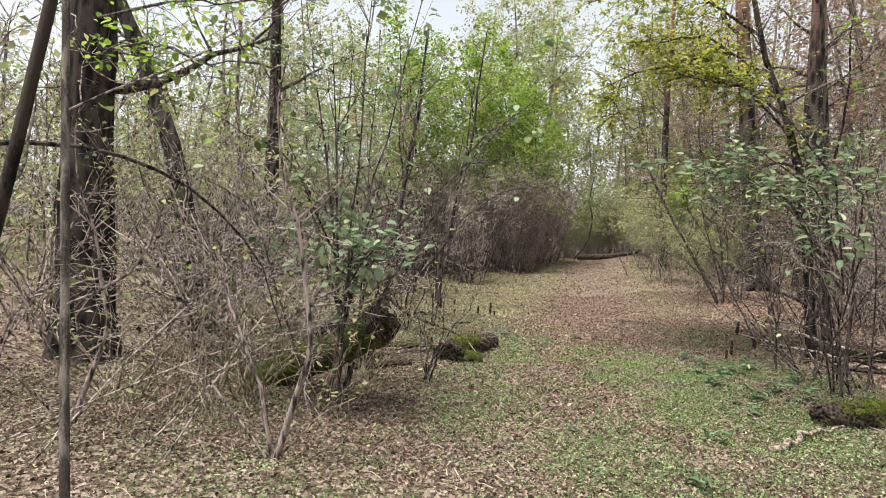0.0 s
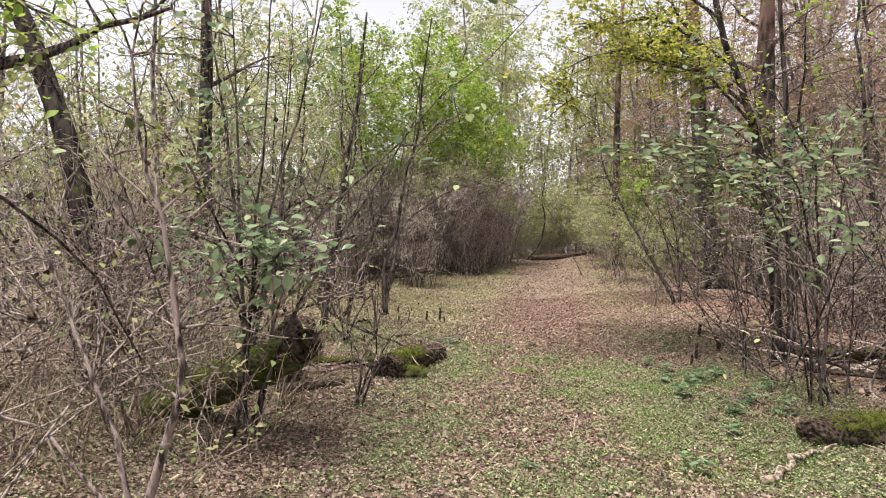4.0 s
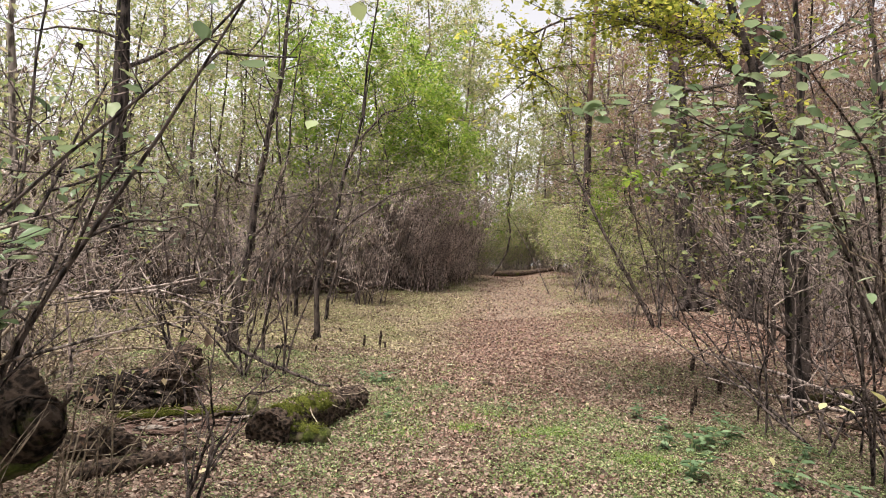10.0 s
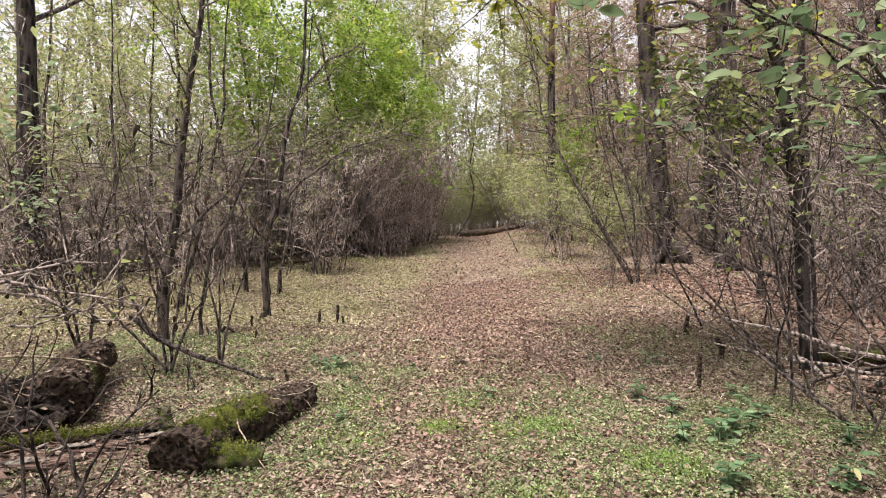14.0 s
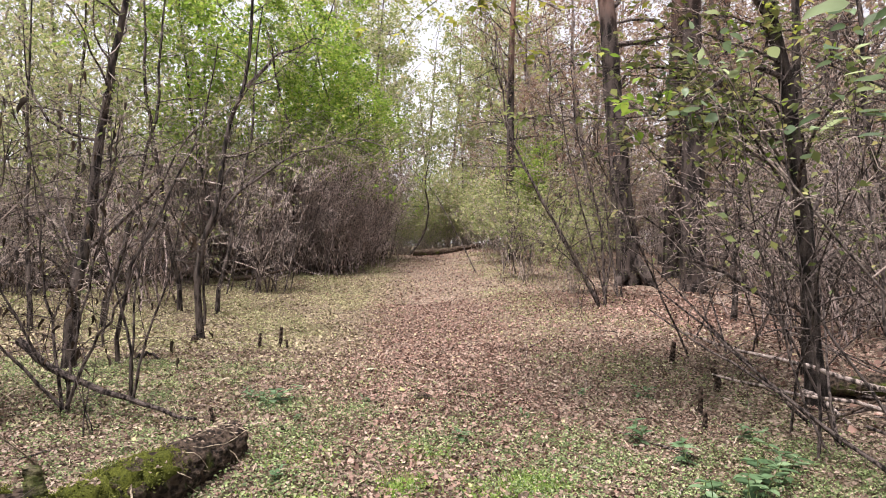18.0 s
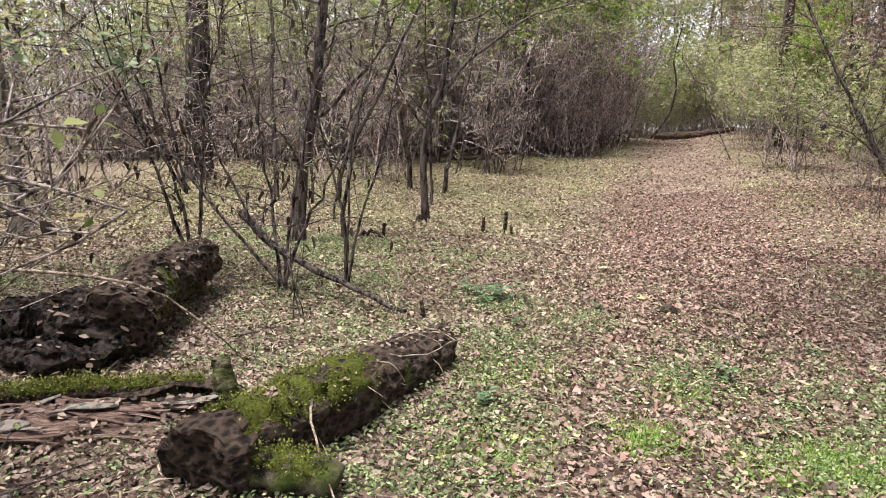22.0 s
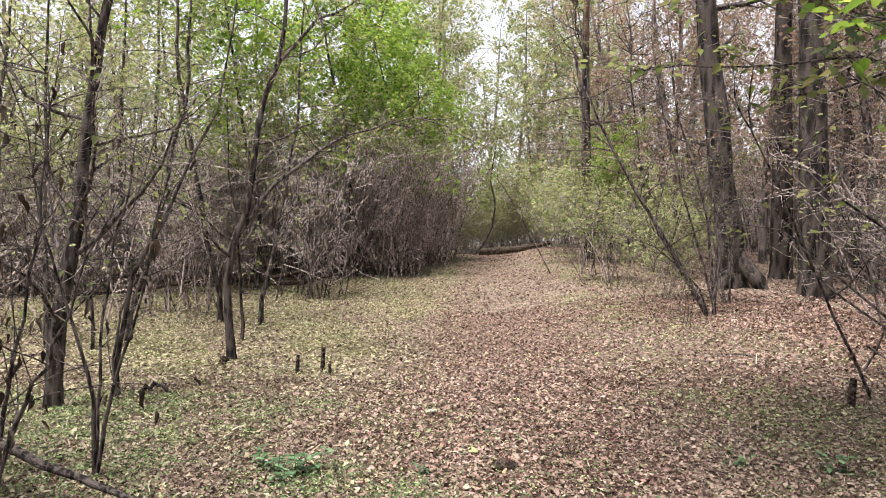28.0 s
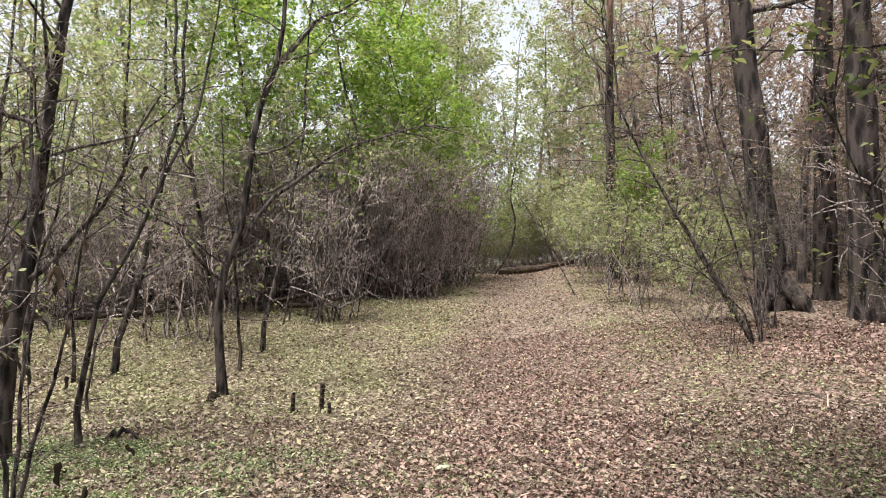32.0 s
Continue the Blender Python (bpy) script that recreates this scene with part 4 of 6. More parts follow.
for line, cnt, mat in (([(4.3, 7.4, 1.2), (3.4, 6.6, 2.3), (2.15, 5.8, 2.5)], 85, LEAF_PALE), ([(4.3, 7.4, 1.2), (3.7, 6.4, 2.3), (2.7, 5.2, 2.65)], 60, LEAF_PALE), ([(4.4, 7.5, 1.4), (3.9, 7.7, 2.3), (3.1, 7.8, 2.6)], 60, LEAF_BLUE), ([(4.4, 7.5, 1.4), (4.2, 6.6, 2.2), (3.6, 5.4, 2.55)], 70, LEAF_PALE)):
    bough(hazel, line, 0.014, 12, cnt, 0.115, OVAL, mat, twig_len=0.45, hang=0.05, flat=0.12)
for line, cnt, mat in (([(5.2, 11.3, 2.4), (4.2, 10.9, 3.2), (3.0, 10.4, 3.2)], 190, LEAF_GREEN), ([(5.2, 11.3, 2.2), (4.4, 10.8, 2.8), (3.4, 10.5, 2.9)], 170, LEAF_BLUE), ([(5.2, 11.3, 2.6), (3.9, 11.0, 3.4), (2.4, 10.7, 3.3)], 190, LEAF_GREEN), ([(5.2, 11.3, 2.7), (4.4, 10.4, 3.6), (3.3, 9.6, 3.5)], 190, LEAF_GREEN), ([(5.2, 11.3, 2.3), (4.3, 10.2, 2.9), (3.0, 9.1, 2.7)], 170, LEAF_GREEN)):
    bough(lime_tree, line, 0.018, 14, cnt, 0.085, OVAL, mat, twig_len=0.6)
for bx, by, sz in ((7.0, 13.2, 0.8), (8.0, 12.2, 0.9), (7.6, 16.2, 0.9), (8.9, 14.4, 1.0), (9.8, 12.4, 1.0), (10.2, 16.8, 1.0)):
    again(hedge[2], bx, by, None, sz, "dense brown bush of bare twigs on the bank")
crossing = shrub("bare_bush", 5.65, 12.2, "bare bush of pale crossing twigs", 6, 3.6, 0.8, 0.013, 10, 60, 0.06, RHOMB, TWIG_DARK, LEAF_GREEN, 0.3, 0.14, 0.0, 1.3, group="bare bushes on the bank", base_r=0.3, twigmat=TWIG)
for bx, by, sz in ((6.4, 11.6, 0.95), (6.5, 13.6, 1.0), (7.4, 12.7, 1.1), (8.4, 12.4, 1.2), (5.8, 9.2, 0.8), (9.4, 18.0, 1.2), (9.8, 15.0, 1.3), (10.8, 19.4, 1.3)):
    again(crossing, bx, by, None, sz)
rust = [tree("rusty_tree", 8.6, 26.0, "tree of bare twigs with rusty pink leaves", 11, 0.13, (-0.05, 0), 0.03, 26, 0.15, 3.6, 10, 3000, 0.12, RHOMB, BARK_HAZE, TWIG, LEAF_RUST, 1.3, 9, group="rusty trees behind the bank")]
for mx, my, sz in ((5.4, 31.0, 1.0), (11.0, 22.0, 1.0), (10.4, 28.5, 1.1), (13.0, 18.0, 1.0), (8.0, 34.0, 1.2), (14.5, 25.0, 1.2), (9.5, 14.5, 0.8), (12.0, 12.0, 1.0),  (11.5, 34.0, 1.2), (6.2, 26.2, 0.9), (9.6, 23.5, 1.0), (7.0, 39.0, 1.3), (13.0, 31.0, 1.2), (8.8, 20.5, 0.85), (7.2, 25.0, 0.9), (4.6, 35.0, 0.95), (10.4, 17.0, 0.9)):
    again(rust[0], mx, my, None, sz)

# ---- elder and tangles on the left ----
elder = shrub("elder_bush", -0.8, 4.2, "elder bush with long dark shoots and pinnate green leaves", 6, 4.0, 0.4, 0.014, 6, 70, 0.08, OVAL, TWIG_DARK, LEAF_BLUE, 0.25, 0.05, 0.0, 0.8, base_r=0.1)
bough(elder, [(-0.72, 4.05, 0.0), (-0.66, 3.95, 1.25), (0.25, 4.1, 2.15), (1.5, 4.3, 3.5)], 0.011, 10, 50, 0.085, OVAL, LEAF_BLUE, twig_len=0.6)
bough(elder, [(-0.72, 4.05, 0.0), (-0.66, 3.95, 1.25), (-0.62, 4.0, 2.6), (-0.55, 4.0, 4.4)], 0.014, 14, 110, 0.085, OVAL, LEAF_BLUE, twig_len=0.6)
bough(elder, [(-0.72, 4.05, 0.0), (-0.66, 3.95, 1.25), (-0.35, 4.0, 2.6), (0.0, 4.0, 4.4)], 0.014, 14, 110, 0.085, OVAL, LEAF_BLUE, twig_len=0.6)
bough(elder, [(-0.75, 4.1, 0.7), (-0.5, 3.9, 1.3), (0.08, 3.42, 1.42)], 0.010, 12, 56, 0.11, OVAL, LEAF_PALE, twig_len=0.4)
bough(elder, [(-0.75, 4.1, 0.8), (-0.6, 3.9, 1.4), (-0.35, 3.3, 1.55)], 0.010, 10, 56, 0.095, OVAL, LEAF_PALE, twig_len=0.4)
bough(elder, [(-0.75, 4.1, 0.9), (-1.0, 4.0, 1.35), (-1.4, 3.9, 1.5)], 0.010, 10, 50, 0.09, OVAL, LEAF_BLUE, twig_len=0.45)
bough(elder, [(-0.75, 4.1, 1.2), (-1.1, 3.6, 2.2), (-1.7, 3.2, 2.5)], 0.010, 10, 70, 0.08, OVAL, LEAF_GREEN, twig_len=0.5)
bough(elder, [(-0.75, 4.1, 0.8), (-1.1, 4.3, 2.4), (-1.6, 4.6, 4.2)], 0.016, 22, 170, 0.075, OVAL, LEAF_PALE, twig_len=0.8)
bough(elder, [(-0.75, 4.1, 0.8), (-1.5, 4.6, 2.2), (-2.6, 5.0, 3.8)], 0.016, 22, 170, 0.075, OVAL, LEAF_GREEN, twig_len=0.8)
for line in ([(-0.72, 4.05, 0.9), (-0.85, 3.8, 1.5), (-1.15, 3.6, 1.52)], [(-0.66, 3.95, 1.1), (-0.35, 3.7, 1.45), (0.0, 3.55, 1.5)]):
    bough(elder, line, 0.009, 9, 56, 0.08, OVAL, LEAF_PALE, twig_len=0.4, hang=0.1, flat=0.15)
tang = [thing("tangled_bush", -0.55, 2.6, "tangle of bare twigs with a thick old stem", "shrub", "tangled bushes"),
        shrub("tangled_bush", -1.7, 4.2, "tangle of arching pale canes with withered leaves", 9, 2.5, 0.75, 0.012, 9, 110, 0.06, RHOMB, TWIG_TAN, LEAF_GREEN, 0.3, 0.19, -0.03, 1.2, 45, group="tangled bushes", twigmat=TWIG, coarse=1.5),
        shrub("tangled_bush", -3.0, 5.4, "bare dark bush with many thin shoots", 10, 3.8, 0.5, 0.014, 12, 420, 0.065, RHOMB, TWIG_HEDGE, LEAF_WASHED, 0.45, 0.13, 0.0, 1.0, 20, group="tangled bushes", twigmat=TWIG)]
for line, lr, n in (([(-0.55, 2.6, -0.03), (-0.42, 2.58, 0.4), (-0.31, 2.55, 0.75), (-0.36, 2.55, 1.15), (-0.42, 2.55, 1.52), (-0.57, 2.55, 2.02), (-0.6, 2.5, 2.7)], 0.026, 16), ([(-0.57, 2.6, 0.0), (-0.65, 2.56, 0.45), (-0.82, 2.55, 0.82), (-0.95, 2.55, 1.1), (-1.17, 2.55, 1.57), (-1.5, 2.6, 1.8)], 0.016, 12),
                    ([(-0.55, 2.6, 0.0), (-0.25, 2.7, 0.35), (0.05, 2.8, 0.5)], 0.009, 5), ([(-0.6, 2.6, 0.0), (-1.0, 2.5, 0.5), (-1.5, 2.4, 0.7), (-1.9, 2.3, 0.6)], 0.012, 10)):
    bough(tang[0], line, lr, n, 56, 0.05, RHOMB, LEAF_WASHED, TWIG_TAN if lr < 0.01 else TWIG_HEDGE, 0.8)
for bx, by, k, sz in ((-2.6, 3.4, 1, 1.0), (-2.3, 2.7, 0, 0.9), (-2.2, 5.6, 1, 1.1), (-3.2, 6.2, 1, 1.1), (-1.6, 6.0, 0, 0.7), (-4.4, 7.4, 1, 1.2), (-3.2, 8.0, 1, 0.7), (-6.8, 11.5, 2, 1.1), (-5.2, 8.3, 1, 1.1), (-6.2, 6.0, 2, 1.3),
                      (-3.8, 3.2, 2, 0.9), (-3.75, 8.4, 2, 0.75), (-7.6, 9.0, 2, 1.3), (-8.4, 13.4, 2, 1.2), (-7.0, 15.0, 1, 1.2),  (-9.5, 10.0, 2, 1.4), (-8.2, 6.0, 2, 1.4), (-6.0, 3.0, 2, 1.3)):
    again(tang[k], bx, by, None, sz)
shrub("twiggy_bush", -0.32, 5.45, "small dark leafless bush", 5, 1.3, 0.5, 0.010, 5, 0, mat=TWIG_DARK, twig_len=0.4, bend=0.12, base_r=0.04)
forked = thing("forked_bush", -1.73, 9.38, "bare forked bush with hanging withered leaves", "shrub", "forked bushes")
for line in ([(-1.73, 9.38, 0), (-1.73, 9.40, 0.32), (-1.91, 9.27, 0.48), (-2.08, 9.13, 0.98), (-2.21, 9.01, 1.48), (-2.4, 8.9, 2.3)], [(-1.73, 9.38, 0), (-1.72, 9.4, 0.4), (-1.62, 9.4, 0.9), (-1.45, 9.35, 1.7), (-1.4, 9.3, 2.4)], [(-1.76, 9.38, 0), (-1.9, 9.5, 0.5), (-2.1, 9.6, 1.2), (-2.15, 9.5, 2.3)],
             [(-1.74, 9.38, 0.05), (-2.02, 9.25, 0.42), (-2.45, 9.1, 0.95), (-2.95, 9.0, 1.5), (-3.3, 8.9, 1.9)], [(-1.72, 9.36, 0.08), (-1.55, 9.3, 0.5), (-1.2, 9.2, 1.0), (-0.95, 9.1, 1.7)]):
    bough(forked, line, 0.017, 16, 22, 0.085, OVAL, LEAF_DEAD, TWIG_DARK, 0.9, "dark withered hanging leaf", 1.6)
forked = thing("forked_bush", -1.41, 9.78, "bare forked bush with thin dark stems", "shrub", "forked bushes")
for line in ([(-1.41, 9.78, 0), (-1.40, 9.74, 0.54), (-1.52, 9.66, 1.09), (-1.62, 9.56, 1.5), (-1.74, 9.47, 2.4)], [(-1.42, 9.8, 0), (-1.42, 9.81, 0.29), (-1.45, 9.9, 0.87), (-1.38, 9.9, 1.43), (-1.2, 9.9, 2.3)], [(-1.40, 9.78, 0), (-1.3, 9.75, 0.5), (-1.05, 9.7, 1.2), (-0.9, 9.7, 1.9)]):
    bough(forked, line, 0.015, 13, 12, 0.08, OVAL, LEAF_DEAD, TWIG_DARK, 0.9, "dark withered hanging leaf", 1.6)
forked = thing("forked_bush", -2.72, 9.55, "dark bush leaning over rotten wood with withered leaves", "shrub", "forked bushes")
for line in ([(-2.72, 9.55, 0), (-2.81, 9.38, 0.54), (-2.89, 9.3, 0.94), (-3.05, 9.12, 1.56), (-3.2, 9.0, 2.4)], [(-2.72, 9.55, 0), (-2.9, 9.6, 0.6), (-3.2, 9.6, 1.3), (-3.3, 9.5, 2.2)], [(-2.7, 9.55, 0), (-2.6, 9.5, 0.8), (-2.4, 9.3, 1.5), (-2.1, 9.2, 2.2)]):
    bough(forked, line, 0.019, 19, 40, 0.09, OVAL, LEAF_DEAD, TWIG_DARK, 1.0, "dark withered hanging leaf", 1.6)
for line in ([(-2.75, 9.5, 0.7), (-2.9, 9.3, 2.0), (-2.6, 9.0, 2.9)], [(-2.75, 9.5, 0.7), (-3.4, 9.4, 2.1), (-3.9, 9.2, 2.8)], [(-2.75, 9.5, 0.7), (-3.2, 9.2, 1.6), (-3.3, 8.8, 2.1)]):
    bough(forked, line, 0.012, 14, 75, 0.095, OVAL, LEAF_PALE, twig_len=0.6, hang=0.1, flat=0.15)
shrub("thin_shoot_bush", -1.26, 8.81, "thin leafless shoots beside a bent branch", 3, 0.9, 0.4, 0.006, 5, 0, mat=TWIG_DARK, twig_len=0.3, base_r=0.03)


# ---- far woods ahead and an added, mostly unseen ring all round ----
def far_kind(height, r, limbs, low, limb_len):
    tb, lp = Tubes(), []
    line = grow((0, 0, 0), (rng.normal(0, 0.05), 0, 1), height, 8, 0.04)
    tb.add(line, np.linspace(r, r * 0.25, 9), 6)
    for _ in range(limbs):
        p = line[rng.integers(low, 9)]
        a = rng.uniform(0, 6.3)
        lim = grow(p, (math.cos(a), math.sin(a), 0.6), limb_len * rng.uniform(0.5, 1.2), 2, 0.25)
        tb.add(lim, np.linspace(r * 0.22, r * 0.06, 3), 3)
        for _ in range(2):
            tl = grow(lim[rng.integers(1, 3)], rng.standard_normal(3), limb_len * 0.5, 1, 0.3)
            tb.add(tl, (0.012, 0.006), 3)
            lp += list(tl)
    return np.concatenate(tb.v), np.concatenate(tb.f), np.array(lp)


def far_woods():
    """Woods and undergrowth too far off to tell their trees apart."""
    tall = [far_kind(13, 0.15, 24, 1, 3.2) for _ in range(4)]
    low = [far_kind(5.0, 0.04, 28, 0, 2.4) for _ in range(4)]
    spots = []
    while len(spots) < 840:
        x, y = rng.uniform(-46, 46), rng.uniform(-24, 64)
        ahead = y > 35 or (y > 25 and x > 9.5) or (y > 30 and x < -12) or (x > 13 and y > 4) or (x < -15 and y > 8 and rng.uniform() < 0.7)
        ahead = ahead and rng.uniform() < (1.0 if x > 5 else 0.7 if x > 0 else 0.5)
        # Sparse ring, unseen behind the camera, added to block low skylight.
        around = not ahead and (x > 15 or x < -15 or y < -9) and rng.uniform() < 0.35
        if (ahead or around) and not (abs(x - 1.2) < 3.0 and y < 43):
            spots.append((x, y, ahead))
    v, f, n, loose = [], [], 0, ([], [])
    for i, (x, y, ahead) in enumerate(spots):
        under = i % 5 < 3
        kv, kf, kl = (low if under else tall)[rng.integers(0, 4)]
        a, s = rng.uniform(0, 6.3), rng.uniform(0.7, 1.25)
        m = np.array([[math.cos(a), -math.sin(a), 0], [math.sin(a), math.cos(a), 0], [0, 0, 1]]) * s
        at = np.array([x, y, gz1(x, y)])
        v.append(kv @ m.T + at)
        f.append(kf + n)
        n += len(kv)
        c = (240 if under else 520) if ahead else 90
        loose[1 if x + rng.normal(0, 2.5) > 8 else 0].append(kl[rng.integers(0, len(kl), c)] @ m.T + at + rng.normal(0, 0.3, (c, 3)))
    tagged(link_mesh("far_woods", np.concatenate(v), [np.concatenate(f)], BARK_HAZE, smooth=True), "distant bare woods, greyed for haze", "woods", kind="stuff")
    # Foliage colours are lightened to carry the haze of the background.
    for pts, mat, word in ((loose[0], LEAF_WASHED, "pale green"), (loose[1], LEAF_WASHED_RUST, "rusty pink")):
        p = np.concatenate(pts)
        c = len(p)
        tagged(link_leaves("far_woods_foliage", RHOMB, p, rng.normal(0, 1, (c, 3)), rng.uniform(0.16, 0.42, c), mat), "distant " + word + " autumn foliage, paled for haze", "foliage", kind="stuff")


far_woods()

# ---- brush that closes the far end of the path ----
for mx, my, sz in ((4.2, 26.0, 0.45), (5.0, 33.0, 0.6)):
    again(maple[int(my) % 2], mx, my, None, sz)
tree("crooked_tree", -0.3, 33.5, "dark crooked tree bending over the end of the path", 5, 0.06, limbs=12, limb_from=0.3, limb_len=1.6, twigs=7, leaves=500, leaf=0.11, mat=BARK_GREY, leafmat=LEAF_GREEN, flare=1.4, sides=10, rough=0.07,
     pts=[(-0.3, 33.5, 1.2), (0.15, 33.5, 1.7), (0.5, 33.5, 2.4), (0.65, 33.5, 3.4), (0.4, 33.5, 4.4), (0.7, 33.5, 6.2)])
# Crown and end bushes use leaf colour paled to look hazy and backlit.
tall = tree("tall_pale_tree", -3.5, 35.0, "tall slim tree with a green crown paled for haze", 15, 0.13, (0.02, 0), 0.03, 34, 0.3, 4.2, 7, 5200, 0.17, RHOMB, BARK_HAZE, TWIG, LEAF_WASHED, 1.2, 8, group="tall trees behind the hedge", limb_up=0.6)
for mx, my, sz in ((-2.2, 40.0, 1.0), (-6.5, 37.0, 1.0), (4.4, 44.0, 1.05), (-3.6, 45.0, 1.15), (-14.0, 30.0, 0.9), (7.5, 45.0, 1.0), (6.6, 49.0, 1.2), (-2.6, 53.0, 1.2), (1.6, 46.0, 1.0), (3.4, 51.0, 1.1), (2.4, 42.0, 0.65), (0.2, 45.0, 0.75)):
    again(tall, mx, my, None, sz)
pale = shrub("end_bush", 1.4, 38.0, "green leafy bush at the far end of the path, paled for haze", 14, 5.0, 0.5, 0.018, 10, 2400, 0.13, RHOMB, TWIG, LEAF_WASHED, 0.05, 0.1, 0.0, 1.2, group="bushes at the path's end", base_r=0.4)
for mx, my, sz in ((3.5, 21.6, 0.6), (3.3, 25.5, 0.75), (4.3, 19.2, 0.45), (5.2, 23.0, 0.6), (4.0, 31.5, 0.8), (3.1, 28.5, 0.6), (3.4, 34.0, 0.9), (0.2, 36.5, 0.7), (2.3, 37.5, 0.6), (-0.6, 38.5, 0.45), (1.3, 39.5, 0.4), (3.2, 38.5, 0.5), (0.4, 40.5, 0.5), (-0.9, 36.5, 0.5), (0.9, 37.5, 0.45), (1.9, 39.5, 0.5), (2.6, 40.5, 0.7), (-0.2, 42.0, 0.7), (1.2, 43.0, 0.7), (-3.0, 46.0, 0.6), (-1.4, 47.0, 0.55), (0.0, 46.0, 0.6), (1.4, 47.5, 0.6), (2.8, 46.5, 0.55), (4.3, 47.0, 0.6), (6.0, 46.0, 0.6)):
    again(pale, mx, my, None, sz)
for mx, my, sz in ((0.6, 34.4, 0.4), (1.7, 34.6, 0.45), (2.7, 34.8, 0.5)):
    again(crossing, mx, my, None, sz)
for i in range(20):
    again(pale, -7.5 + 1.0 * i + rng.normal(0, 0.3), 38.0 + rng.uniform(0, 5), None, rng.uniform(0.75, 1.1))
for i in range(10):
    again(hedge[i % 2], -6 + 20 * i / 9 + rng.normal(0, 0.4) + (3 if 3 < i < 6 else 0), 36.0 + rng.uniform(0, 5), None, rng.uniform(0.7, 1.1))
for i in range(14):
    again(hedge[i % 3], 9.5 + rng.uniform(0, 6), 15 + rng.uniform(0, 18), None, rng.uniform(0.6, 0.95))

# ---- fallen wood ----
def bent(pts, n=26, wobble=0.006):
    q = np.array(pts, float)
    s, f = np.linspace(0, 1, len(q)), np.linspace(0, 1, n)
    line = np.stack([np.interp(f, s, q[:, c]) for c in range(3)], -1)
    for _ in range(2):
        line[1:-1] = (line[:-2] + 2 * line[1:-1] + line[2:]) / 4
    return line + rng.normal(0, wobble, (n, 3))


def ragged(ob, amount, scale):
    """Pushes a mesh in and out by noise, for rotten and broken wood."""
    if amount > 0.012 and scale > 10:
        ob.data.polygons.foreach_set("use_smooth", np.zeros(len(ob.data.polygons), bool))
    for v in ob.data.vertices:
        p = v.co * scale
        v.co += Vector((noise.noise(p), noise.noise(p + Vector((7, 3, 1))), noise.noise(p + Vector((1, 9, 4))))) * amount
        v.co += Vector((noise.noise(p * 3), noise.noise(p * 3 + Vector((7, 3, 1))), noise.noise(p * 3 + Vector((1, 9, 4))))) * amount * 0.4


def moss_on(top, line, radii, arc=(20, 160), name="moss", tufts=5000, label="bright green moss"):
    """A cushion of moss on the upper side of a log, with its own fuzz."""
    k, m = len(line), 15
    tang = np.gradient(line, axis=0)
    tang /= np.linalg.norm(tang, axis=1)[:, None]
    side = np.cross(tang, [0, 0, 1.0])
    side /= np.linalg.norm(side, axis=1)[:, None]
    up = np.cross(side, tang)
    ang = np.radians(np.linspace(arc[0], arc[1], m))
    lift = 1.05 + 0.09 * rng.standard_normal((k, m)).clip(-1, 1.5)
    lift[:, [0, -1]] = 0.93
    lift[[0, -1]] = 0.93
    r = np.asarray(radii)[:, None] * lift
    v = line[:, None] + r[..., None] * (np.cos(ang)[None, :, None] * side[:, None] + np.sin(ang)[None, :, None] * up[:, None])
    i = (np.arange(k - 1)[:, None] * m + np.arange(m - 1)[None]).ravel()
    part = link_mesh(name, v.reshape(-1, 3), [np.stack([i, i + 1, i + 1 + m, i + m], -1)], MOSS, top, label, True)
    a, c = rng.integers(1, k - 1, tufts), rng.integers(1, m - 1, tufts)
    d = v[a, c] - line[a]
    pos = v[a, c] + rng.normal(0, 0.016, (tufts, 3)) - 0.04 * d
    link_leaves("fuzz", RHOMB, pos, d / np.linalg.norm(d, axis=1)[:, None] + rng.normal(0, 0.6, (tufts, 3)), rng.uniform(0.006, 0.016, tufts), MOSS_TIP, part)


